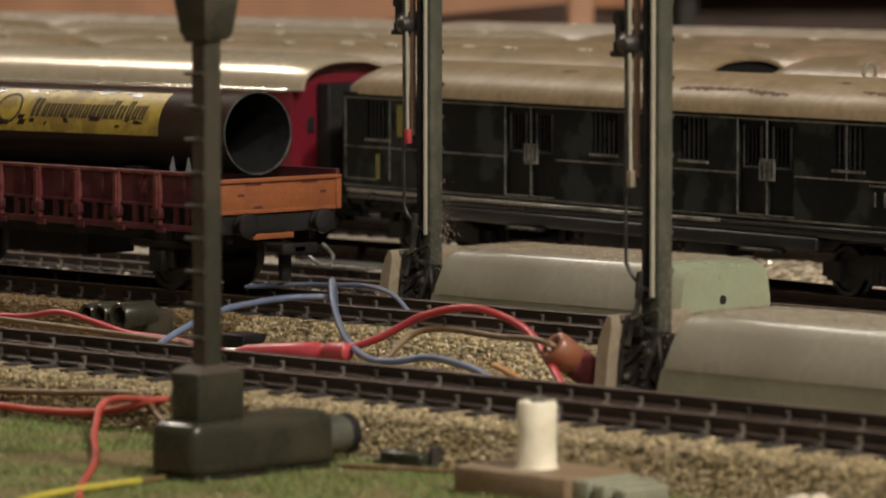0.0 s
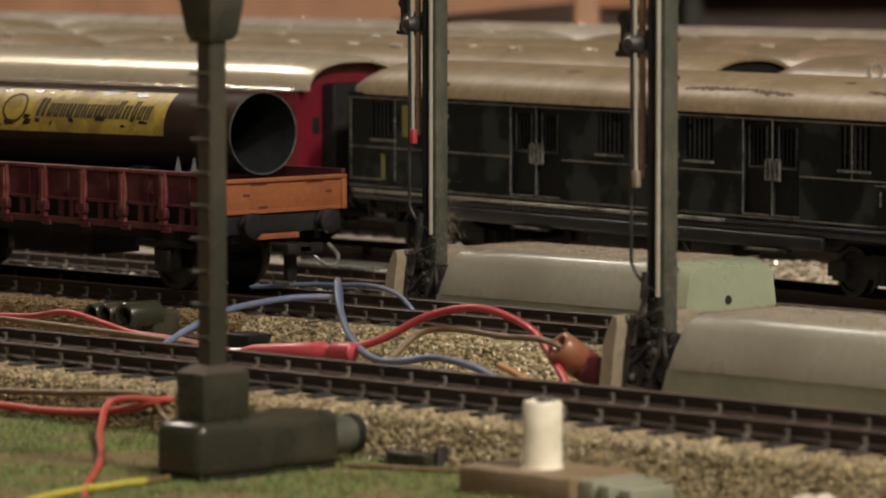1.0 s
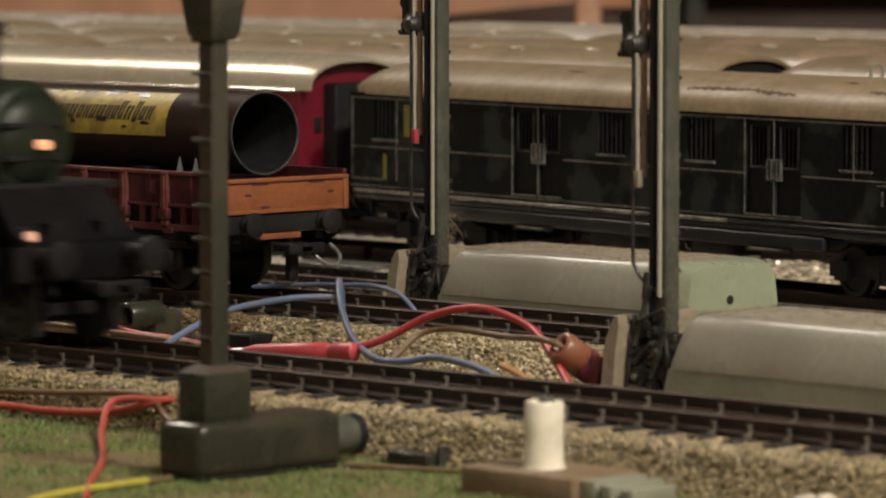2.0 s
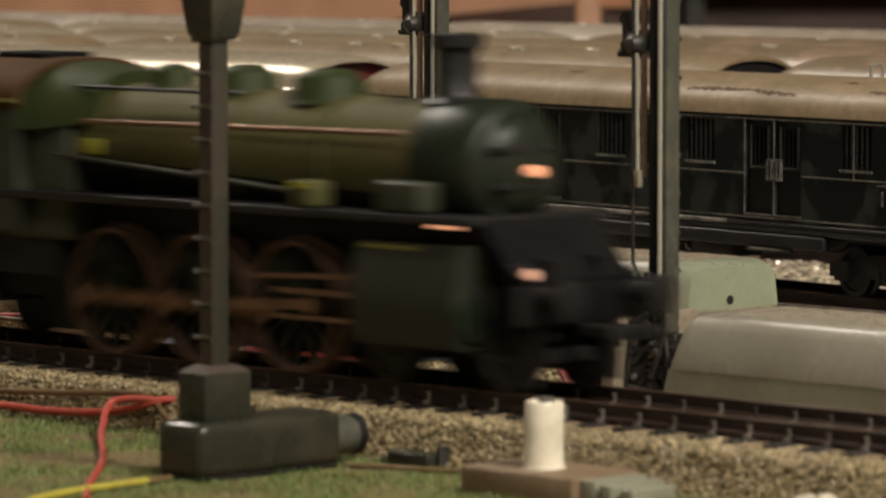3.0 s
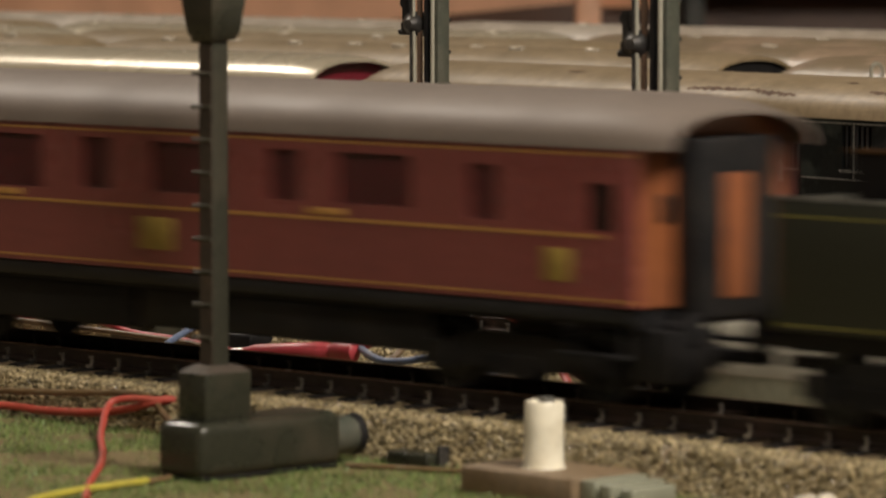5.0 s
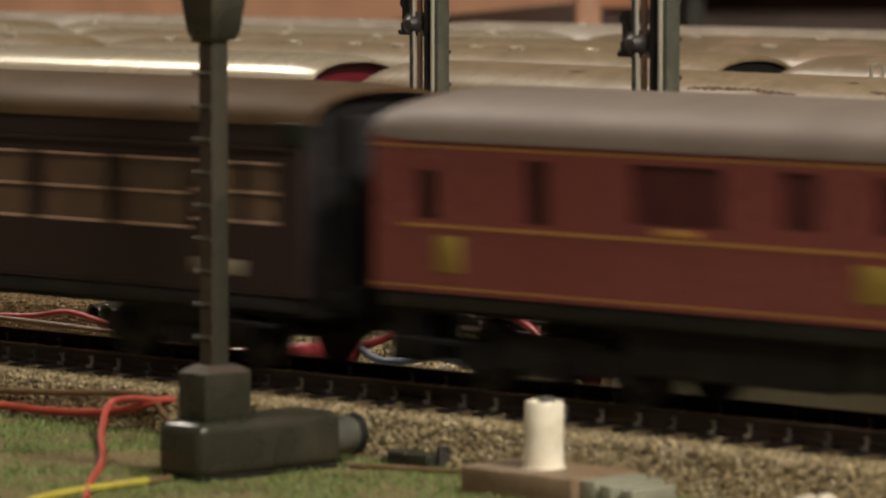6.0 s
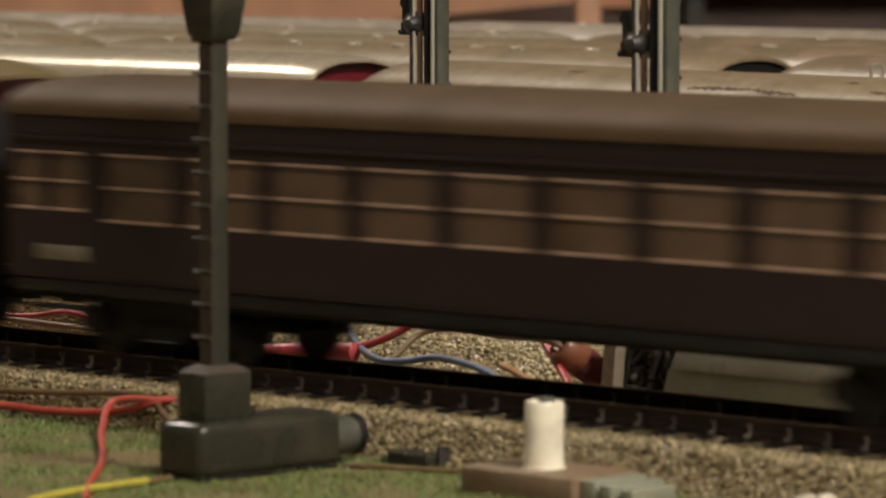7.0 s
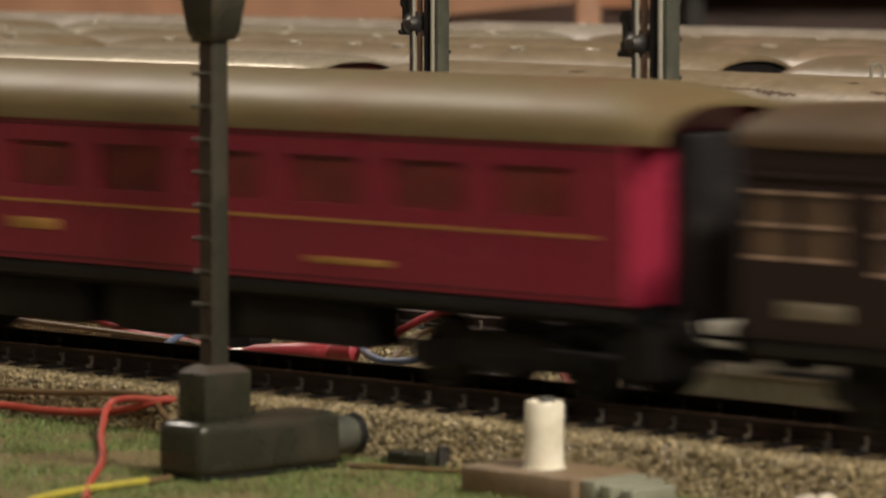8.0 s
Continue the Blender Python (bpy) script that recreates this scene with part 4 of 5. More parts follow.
part("end_ladder", B((36.6, 37.2, -11, -10.4, 14, 32), (36.6, 37.2, 10.4, 11, 14, 32)), M["black"], tender)

# ---- parked rolling stock ----


def low_wagon():
    wg = thing("flat_wagon", "oxide red low-sided model wagon carrying a steel pipe", "railway wagon", at(-190, 91, 0))
    hl = 58.0
    # Deck is black to put the shade of the openings into its colour
    part("deck", B((-hl + 1, hl - 1, -13, 13, 14.6, 16.2)), M["black"], wg)
    # Side boards get the shaded paint, end boards the lamplit oxide
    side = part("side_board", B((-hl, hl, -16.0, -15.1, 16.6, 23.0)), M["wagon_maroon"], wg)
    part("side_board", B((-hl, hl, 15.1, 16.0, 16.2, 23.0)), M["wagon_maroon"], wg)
    part("top_rim", B((-hl, hl, -16.5, -14.9, 22.5, 23.2), bevel=0.12), M["wagon_edge"], side)
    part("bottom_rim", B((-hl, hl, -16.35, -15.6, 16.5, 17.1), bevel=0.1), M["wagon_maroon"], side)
    for k in range(10):
        x = hl - 4 - k * 11.6
        st = bmesh.new()
        box(st, x - 0.75, x + 0.75, -16.9, -16.0, 13.0, 22.9)
        box(st, x - 0.45, x + 0.45, -17.35, -16.9, 15.6, 22.2)
        part("stanchion", st, M["wagon_edge"], side)
        part("stake_pocket", B((x - 1.3, x + 1.3, -17.3, -16.0, 14.2, 16.2), bevel=0.2), M["wagon_maroon"], side)
        part("stanchion_foot", B((x - 0.5, x + 2.2, -16.8, -16.1, 11.6, 12.6), bevel=0.12), M["wagon_maroon"], side)
        part("board_batten", B((x - 5.0, x - 4.4, -16.4, -16.0, 17.1, 22.5)), M["wagon_maroon"], side)
        part("board_strut", B((x - 4.3, x - 3.2, -16.2, -15.6, 13.0, 16.6)), M["wagon_maroon"], side)
        part("board_strut", B((x - 7.6, x - 6.5, -16.2, -15.6, 13.0, 16.6)), M["wagon_maroon"], side)
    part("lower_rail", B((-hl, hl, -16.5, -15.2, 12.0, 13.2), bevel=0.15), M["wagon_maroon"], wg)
    part("stencil_panel", B((36.6, 39.0, -16.2, -15.98, 18.8, 21.2)), M["wagon_edge"], wg, "small worn stencil patch")
    for s in (-1, 1):
        e0, e1 = sorted((s * (hl - 0.9), s * hl))
        end = part("end_board", B((e0, e1, -15.9, 15.9, 15.6, 21.5), bevel=0.2), M["wagon"], wg)
        r0, r1 = sorted((s * (hl - 1.2), s * (hl + 0.45)))
        part("end_rim", B((r0, r1, -16.3, 16.3, 21.2, 22.0), bevel=0.2), M["wagon"], end)
        for y in (-16.2, 14.9):
            part("end_post", B((r0, r1, y, y + 1.3, 15.4, 21.2), bevel=0.2), M["wagon"], end)
        q0, q1 = sorted((s * hl, s * (hl + 0.3)))
        part("end_ledge", B((q0, q1, -14.8, 14.8, 15.4, 16.1), bevel=0.08), M["wagon"], end)
        for y0, y1, z in ((-8.6, -4.6, 20.7), (6.0, 10.0, 20.7), (-10.4, -8.9, 18.7), (11.0, 12.4, 18.7), (-6.4, -4.2, 16.3)):
            # Raised dark strips stand for shaded notches
            part("notch", B((q0, q0 + 0.1 if s > 0 else q1, y0, y1, z, z + 0.45)) if s > 0 else B((q1 - 0.1, q1, y0, y1, z, z + 0.45)), M["wagon_maroon"], end)
        h0, h1 = sorted((s * (hl - 1.6), s * (hl - 0.2)))
        part("headstock", B((h0, h1, -15, 15, 11.6, 15.3), bevel=0.3), M["gloss_black"], wg)
        part("draw_plate", B((h0, h1 + 0.2, -6.5, 4.0, 10.4, 11.5), bevel=0.1), M["wagon"], wg, "oxide red plate under the headstock")
        for d in (-1, 1):
            bu = bmesh.new()
            lathe(bu, (s * (hl - 0.3), d * 9.8, 13.4), (s, 0, 0), [(0, 2.0), (0.8, 1.9), (1.0, 1.3), (2.2, 1.2), (2.2, 2.4), (2.8, 2.35), (3.2, 1.4)], 18)
            part("buffer", bu, M["gloss_black"], wg)
            part("axle_guard", B((s * 38 - 3.4, s * 38 + 3.4, d * 11.4 - 0.6, d * 11.4 + 0.6, 4.4, 12.0), (s * 38 - 1.9, s * 38 + 1.9, d * 12 - 1.2, d * 12 + 1.2, 3.8, 7.8),
                                  (s * 38 - 8, s * 38 + 8, d * 12 - 0.7, d * 12 + 0.7, 8.4, 9.6), bevel=0.2), M["black"], wg)
        part("coupling", B((s * (hl - 2), s * (hl + 6), -1.5, 1.5, 8.0, 9.4), (s * (hl + 4.6), s * (hl + 6), -4.5, 4.5, 7.8, 9.8), (s * (hl + 1), s * (hl + 2.4), -1.2, 1.2, 2.6, 8.0), bevel=0.25), M["black"], wg)
        part("coupling_loop", tube([(s * (hl + 2), 2.6, 9.0), (s * (hl + 5), 3.0, 7.2), (s * (hl + 6.2), 5.0, 5.6), (s * (hl + 6.2), 7.6, 5.6), (s * (hl + 5), 9.2, 7.2), (s * (hl + 2), 9.6, 9.0)], 0.4), M["edge"], wg, "worn metal coupling loop")
        wheelset(wg, s * 38, 5.6, 5.6)
    part("solebar", B((-hl + 2, hl - 2, -11.4, -9.8, 9.8, 14.6), (-hl + 2, hl - 2, 9.8, 11.4, 9.8, 14.6)), M["black"], wg)
    part("brake_rigging", B((-14, 10, -6, 6, 5.2, 9.8)), M["black"], wg)
    for x in (40.5, 45.0):
        bm = bmesh.new()
        cyl(bm, (x, -11.0, 16.2), (x, -11.0, 25.6), 2.6, 0.15, seg=4)
        part("chock", bm, M["olive_rim"], wg, "small pale pointed chock beside the pipe")
    return wg


low_wagon()


def steel_pipe():
    pp = thing("steel_pipe", "dark bronze steel pipe with a worn yellow label", "pipe", at(-196.5, 91, 29.7, 0, 0, 5.5))
    bm = bmesh.new()
    lathe_open = [(-52.0, 8.0), (51.8, 8.0), (52.0, 7.92), (52.0, 7.78), (51.4, 7.72), (-51.4, 7.72), (-52.0, 7.78)]
    seg = 48
    cut = 0.20                                    # the mouth is cut slightly askew
    loops = [[bm.verts.new((x + (cut * (8 + r * math.cos(2 * math.pi * i / seg)) if x > 0 else 0), r * math.cos(2 * math.pi * i / seg), r * math.sin(2 * math.pi * i / seg)))
              for i in range(seg)] for x, r in lathe_open]
    for a, b in zip(loops, loops[1:] + loops[:1]):
        for i in range(seg):
            bm.faces.new((a[i], a[(i + 1) % seg], b[(i + 1) % seg], b[i]))
    part("tube", bm, M["pipe"], pp)
    inner = bmesh.new()
    loops = [[inner.verts.new((x + (cut * (8 + r * math.cos(2 * math.pi * i / seg)) if x > 0 else 0), r * math.cos(2 * math.pi * i / seg), r * math.sin(2 * math.pi * i / seg)))
              for i in range(seg)] for x, r in ((-50.5, 7.69), (51.7, 7.69), (51.7, 7.6), (-50.5, 7.5))]
    for a, b in zip(loops, loops[1:] + loops[:1]):
        for i in range(seg):
            inner.faces.new((a[i], a[(i + 1) % seg], b[(i + 1) % seg], b[i]))
    part("pipe_lining", inner, M["sill_grey"], pp, "dull dark grey inside of the pipe")
    rim = bmesh.new()
    loops = [[rim.verts.new((x + cut * (8 + r * math.cos(2 * math.pi * i / seg)), r * math.cos(2 * math.pi * i / seg), r * math.sin(2 * math.pi * i / seg))) for i in range(seg)]
             for x, r in ((51.8, 8.02), (52.08, 7.94), (52.08, 7.72), (51.9, 7.6))]
    for a, b in zip(loops, loops[1:]):
        for i in range(seg):
            rim.faces.new((a[i], a[(i + 1) % seg], b[(i + 1) % seg], b[i]))
    part("pipe_rim", rim, M["olive_rim"], pp, "bare worn metal rim")
    for sx in (-28, 28):
        part("saddle", B((sx - 2, sx + 2, -8, 8, -13.8, -6.8)), M["black"], pp)

    def wrap(x0, x1, a0, a1, r, n=10, skew=0.0):
        b = bmesh.new()
        rows = [[b.verts.new((x + skew * k / n, -rr * math.cos(a), rr * math.sin(a))) for x in (x0, x1)] for rr in (r, r + 0.06)
                for k, a in enumerate(a0 + (a1 - a0) * i / n for i in range(n + 1))]
        m = n + 1
        for base in (0, m):
            for i in range(n):
                b.faces.new((rows[base + i][0], rows[base + i][1], rows[base + i + 1][1], rows[base + i + 1][0]))
        for i in range(n):
            for e in (0, 1):
                b.faces.new((rows[i][e], rows[i + 1][e], rows[m + i + 1][e], rows[m + i][e]))
        for i in (0, n):
            b.faces.new((rows[i][0], rows[i][1], rows[m + i][1], rows[m + i][0]))
        return b

    lab = part("label", wrap(-46, 35.0, -0.10, 1.12, 8.02), M["label"], pp, "worn yellow printed label")
    x = 0.6
    for k in range(16):
        w = (2.3, 1.7, 1.75, 1.75)[k % 4] if k else 2.9
        rise = 0.50 if k in (0, 11, 13) else 0.36
        for f in (0.0, 0.46):
            part("print_bar", wrap(x + f * w, x + f * w + w * 0.30, 0.27, 0.27 + rise, 8.10, 4, 0.55), M["ink"], lab)
        part("print_bar", wrap(x + 0.3 * w, x + 0.46 * w, 0.27 + (0.0 if k % 3 else rise * 0.72), 0.27 + (rise * 0.25 if k % 3 else rise), 8.09, 3, 0.3), M["ink"], lab)
        x += w
    rnd = random.Random(8)
    for k in range(60):
        wx = rnd.choice((rnd.uniform(-46, 6), rnd.uniform(-46, 30)))
        top = rnd.random() < 0.7
        a0 = rnd.uniform(0.9, 1.08) if top else rnd.uniform(-0.06, 0.25)
        wl = rnd.uniform(0.4, 2.6)
        part("worn_patch", wrap(wx, wx + wl, a0, a0 + rnd.uniform(0.04, 0.16), 8.075 + 0.0004 * k, 3, rnd.uniform(-0.7, 0.7)), M["pipe"], lab)
    ring = bmesh.new()
    n = 28
    loops = []
    for rad, rr in ((3.3, 8.1), (3.3, 8.16), (2.8, 8.16), (2.8, 8.1)):
        loops.append([ring.verts.new((-5.6 + rad * math.cos(2 * math.pi * i / n), -rr * math.cos(0.5 + rad / 8 * math.sin(2 * math.pi * i / n)),
                                      rr * math.sin(0.5 + rad / 8 * math.sin(2 * math.pi * i / n)))) for i in range(n)])
    for a, b in zip(loops, loops[1:] + loops[:1]):
        for i in range(n):
            ring.faces.new((a[i], a[(i + 1) % n], b[(i + 1) % n], b[i]))
    part("emblem", ring, M["ink"], lab, "dark round emblem")


steel_pipe()

# parked coaches of the yard
yard = "coaches parked in the yard"
dark = dict(pane=M["pane_dark"], group=yard)
spread = [(-98 + 21.5 * k, -98 + 21.5 * k + 14, 26, 34) for k in range(9)]
red_parked = coach("passenger_coach", "dark red parked model coach with glossy silver roof", at(-417, 275, YARD, 0, 0, 1.0), 226, M["parked_red"], M["roof_silver"], spread, dome=0.12, ztop=46.2, **dark)
def roof_height(y, w=17.3, z0=37.6, z1=46.2, n=2.3):
    return z0 + (z1 - z0) * max(0.0, 1 - (abs(y) / w) ** n) ** (1 / n)


def roof_scrape(co, x0, x1, y0, y1, z1, seed):
    """A ragged strip where the roof's paint has come off."""
    rnd = random.Random(seed)
    bm = bmesh.new()
    n = 26
    last = None
    for i in range(n + 1):
        f = i / n
        x = x0 + (x1 - x0) * f
        mid = y0 + (y1 - y0) * f + rnd.uniform(-0.25, 0.25)
        h = (0.12 + rnd.uniform(0.1, 0.9)) * math.sin(math.pi * (0.04 + 0.92 * f)) ** 0.5
        now = [bm.verts.new((x + rnd.uniform(-0.3, 0.3), y, roof_height(y, z1=z1) + 0.06)) for y in (mid - h, mid, mid + h * rnd.uniform(0.3, 1))]
        if last:
            for k in (0, 1):
                bm.faces.new((last[k], now[k], now[k + 1], last[k + 1]))
        last = now
    part("paint_scrape", bm, M["scraped"], co, "bare brown scrape in the roof paint")


# Bright metal strip put in for the glint along the eave
part("gutter", C(((-109, -17.45, 37.7), (109, -17.45, 37.7), 0.42), seg=10), M["gutter"], red_parked, "eaves gutter in bright metal for its glint")


def green_coach():
    barred, doors = (11.5, 97.5, 128.5, 179), (66.0, 148)
    gx = [(-112 + a, -112 + a + 9.2, 27.3, 36.2) for a in barred]
    holes = []
    for a in doors:
        holes += [(-112 + a, -112 + a + 8.6, 16.6, 36.6), (-112 + a + 9.6, -112 + a + 18, 16.6, 36.6)]
    th = math.radians(-9.0)
    cx, cy = -286 + 112 * math.cos(th), 275 + 112 * math.sin(th)
    g = coach("passenger_coach", "black-green parked model coach with tan roof and worn paint", at(cx, cy, YARD, 0, 0, -9.0), 224, M["bottle"], M["roof_tan"], gx, dome=0.5,
              ztop=45.6, overhang=1.5, trim_edge=M["edge"], bare=holes, **dark)
    for xa, xb in ((-110, -46.5), (-27, 35.5), (54.5, 110)):
        part("waist_rail", B((xa, xb, -17.1, -16.8, 24.95, 25.25)), M["edge"], g, "worn raised waist rail")
    for a in doors:
        for x, grip in ((-112 + a, 7.2), (-112 + a + 9.6, 0.6)):
            door = part("door", panel(x + 0.1, x + 8.4, 16.7, 36.5, -16.2, 0.6, [(x + 1.6, x + 6.9, 27, 35)]), M["door_black"], g)
            part("door_frame", B((x - 0.25, x, -17.05, -16.8, 16.4, 36.8), (x, x + 8.5, -17.1, -16.8, 16.3, 16.6)), M["edge"], door)
            part("door_window_frame", B((x + 1.2, x + 1.5, -16.5, -16.1, 26.6, 35.3), (x + 7.0, x + 7.3, -16.5, -16.1, 26.6, 35.3), (x + 1.2, x + 7.3, -16.6, -16.1, 26.3, 26.7)), M["olive_rim"], door)
            part("door_handle", B((x + grip, x + grip + 0.4, -17.2, -16.2, 23.8, 28.4), (x + grip, x + grip + 1.8, -17.2, -16.7, 28.0, 28.4),
                                  (x + grip + 1.4, x + grip + 1.8, -17.2, -16.7, 23.8, 28.0), (x + grip, x + grip + 1.8, -17.2, -16.7, 23.8, 24.2)), M["edge"], door)
            part("window_grille", B(*[(x + 2.2 + 1.3 * i, x + 2.5 + 1.3 * i, -16.1, -15.9, 27, 35) for i in range(4)]), M["gloss_black"], door)
        x = -112 + a
        part("door_step", B((x + 2, x + 15, -18.4, -16.2, 8.8, 9.5), (x + 2, x + 15, -17.0, -16.2, 9.5, 12)), M["sill_grey"], g)
        part("step_edge", B((x + 3.5, x + 13, -18.6, -18.3, 9.2, 9.6)), M["sheen"], g, "bright step edge")
    for a in barred:
        x = -112 + a
        part("window_grille", B(*[(x + 1.0 + 1.6 * i, x + 1.35 + 1.6 * i, -16.7, -16.3, 27.3, 36.2) for i in range(5)]), M["sill_grey"], g)
        part("sill", B((x - 0.4, x + 9.6, -17.3, -16.8, 26.6, 27.1)), M["edge"], g)
    for xa, xb, za in ((-109.6, -109.3, 17.4), (-91.5, -91.3, 17.4), (70.6, 70.85, 25.2)):
        part("panel_bead", B((xa, xb, -17.0, -16.78, za, 36.6)), M["edge"], g, "worn upright panel bead")
    part("panel_bead", B((-109.2, -97, -17.0, -16.78, 17.3, 17.7)), M["edge"], g)
    # Faint yellow reflections in the side, drawn as coloured patches
    part("notice", B((-88.5, -84.5, -16.9, -16.78, 28.0, 35.5)), M["yellow"], g, "yellow patch painted for a reflection")
    part("notice", B((-97.0, -95.6, -16.9, -16.78, 17.6, 23.6)), M["yellow"], g, "yellow strip painted for a reflection")
    for xa, xb, za, zb in ((82, 90, 24.1, 24.4), (90, 90.3, 17, 24.1), (83.5, 83.8, 20, 23), (86.5, 86.8, 20, 23)):
        part("locker_bead", B((xa - 4, xb - 4, -17.05, -16.78, za, zb)), M["edge"], g)
    # Highlight fading to the right, painted as a bright and a black stretch
    part("sole_edge", B((30.2, 108, -17.1, -16.6, 14.2, 14.9), bevel=0.2), M["gloss_black"], g)
    part("sole_edge", B((-109, 30, -17.2, -16.6, 14.2, 15.0), bevel=0.2), M["sheen"], g, "lower edge with a painted sheen")
    part("sole_bar", B((-108, 108, -17.0, -15.4, 12.7, 14.1), bevel=0.35), M["sill_grey"], g)
    roof_scrape(g, 14, 34, -14.6, -14.2, 45.6, 3)
    roof_scrape(g, 33, 50, -14.2, -15.2, 45.6, 4)
    roof_scrape(g, -35, -29, -9.5, -9.0, 45.6, 5)
    roof_scrape(g, 72, 84, -13.4, -13.9, 45.6, 6)
    roof_scrape(g, 60, 64, -9, -9.4, 45.6, 7)
    part("tread_board", B((-72, 62, -17.6, -15.6, 9.6, 12.6), bevel=0.5), M["gloss_black"], g)
    part("panel_plate", B((92, 100, -17.0, -16.78, 19.0, 24.0), bevel=0.1), M["gloss_black"], g)


green_coach()
far_stock = ((-345, 341, 228, "umber", "roof_tan", 0.0), (-106, 341, 224, "umber", "roof_rust", -1.0), (-590, 341, 226, "russet", "roof_tan", 0), (-440, 402, 226, "umber", "roof_tan", 0), (-208, 402, 226, "bottle", "roof_rust", 0),
             (-672, 402, 226, "umber", "roof_silver", 0), (-520, 463, 226, "bottle", "roof_silver", 0), (-288, 463, 226, "russet", "roof_rust", 0), (-752, 463, 226, "russet", "roof_tan", 0),
             (-900, 545, 226, "umber", "roof_pale", 0), (-664, 545, 228, "bottle", "roof_pale", 0), (-430, 545, 224, "umber", "roof_pale", 0), (-196, 545, 226, "umber", "roof_pale", 0))
tone = {"russet": "russet brown", "umber": "dark umber", "bottle": "black-green", "roof_tan": "tan", "roof_rust": "mottled brown", "roof_silver": "silver-grey", "roof_pale": "pale dusty"}
for x, y, ln, bd, rf, rot in far_stock:
    # Black end walls put the shadow under the roof arch into colour
    fc = coach("passenger_coach", "%s parked model coach with %s roof" % (tone[bd], tone[rf]), at(x, y, YARD, 0, 0, rot), ln, M[bd], M[rf], spread, dome=0.1 if x == -345 else 0.5, end_mat=M["black"], ztop=46.6, plain=True, overhang=1.2, **dark)
    for k in range(9):
        vx = -88 + 22 * k + rng.uniform(-4, 4)
        if rng.random() < 0.4:
            continue
        vy = -5.5 + rng.uniform(-2.5, 2.0)
        # Pale glossy bar drawn for a bright glint on the roof
        bm = B((vx - 2.4, vx + 2.4, vy - 0.9, vy + 0.9, 44.9, 46.9), bevel=0.55)
        part("roof_vent", bm, M["vent"], fc)

ring = bmesh.new()
n = 20
loops = [[ring.verts.new((-180.5 + dx + r * math.cos(2 * math.pi * i / n) * 0.5, 325.5 - dx + r * math.cos(2 * math.pi * i / n) * 0.5, 35.2 + r * math.sin(2 * math.pi * i / n))) for i in range(n)]
         for dx, r in ((0, 2.4), (2.0, 2.4), (2.3, 2.2), (2.0, 1.5), (0, 1.5))]
for a, b in zip(loops, loops[1:] + loops[:1]):
    for i in range(n):
        ring.faces.new((a[i], a[(i + 1) % n], b[(i + 1) % n], b[i]))
tagged(part("tube_ring", ring, M["housing"]), "pale plastic ring lying on a coach roof", "ring")

# ---- signals ----


def light_signal():
    sg = thing("signal_mast", "olive green model signal mast with rungs on a boxy foot", "railway signal", at(-0.8, -0.5, 0))
    # Black strip draws the shadow along the foot's lower edge
    part("foot_sole", B((3.3, 11.9, -59.5, -32.7, -10.0, -8.6), bevel=0.2), M["black"], sg, "black strip for the shadow under the foot")
    part("foot", B((2.6, 12.6, -60.2, -32.0, -9.4, -1.5), bevel=1.7), M["olive"], sg, "glossy olive moulded foot")
    part("socket_block", B((4.0, 10.0, -57.0, -48.0, -1.6, 5.4), bevel=0.35), M["olive"], sg)
    cap = bmesh.new()
    loft(cap, [[(x, y, z) for x, y in ((7 - a, -52.5 - b), (7 + a, -52.5 - b), (7 + a, -52.5 + b), (7 - a, -52.5 + b))] for z, a, b in ((5.3, 2.95, 4.4), (6.3, 1.9, 2.4))])
    part("socket_cap", cap, M["ladder"], sg, "dusty brown sloped cap")
    part("column", B((5.5, 8.5, -54.0, -51.0, 5.0, 140), bevel=0.25), M["olive_mast"], sg)
    # Brown ladder sheet; its dark colour also holds the near face's shade
    part("ladder_back", B((5.7, 8.3, -54.16, -53.99, 6, 53)), M["ladder"], sg, "rust brown ladder strip darkening the column's unlit face")
    for k in range(26):
        z = 10.2 + 4.75 * k
        part("rung", C(((4.3, -54.2, z), (8.2, -54.2, z), 0.28), seg=8), M["olive_mast"], sg)
    hd = bmesh.new()
    loft(hd, [[(7 + a * i, -52.5 + b * j, z) for i, j in ((-1, -1), (1, -1), (1, 1), (-1, 1))] for z, a, b in ((53.0, 2.0, 2.2), (54.0, 2.6, 2.7), (60.0, 3.4, 3.4), (90.0, 3.4, 3.4))])
    part("signal_box", hd, M["olive"], sg)
    bl = bmesh.new()
    lathe(bl, (8.0, -32.2, -5.8), (0, 1, 0), [(0, 3.0), (3.0, 2.95), (5.4, 2.85), (5.5, 2.6)], 22)
    part("lamp_socket", bl, M["signal_grey"], sg, "round lamp socket plugged into the foot")
    bl = bmesh.new()
    lathe(bl, (8.0, -26.8, -5.8), (0, 1, 0), [(0, 2.95), (0.5, 3.05), (1.4, 3.05), (1.9, 2.6), (2.0, 1.2)], 22)
    part("socket_collar", bl, M["black"], sg, "black collar of the lamp socket")


light_signal()


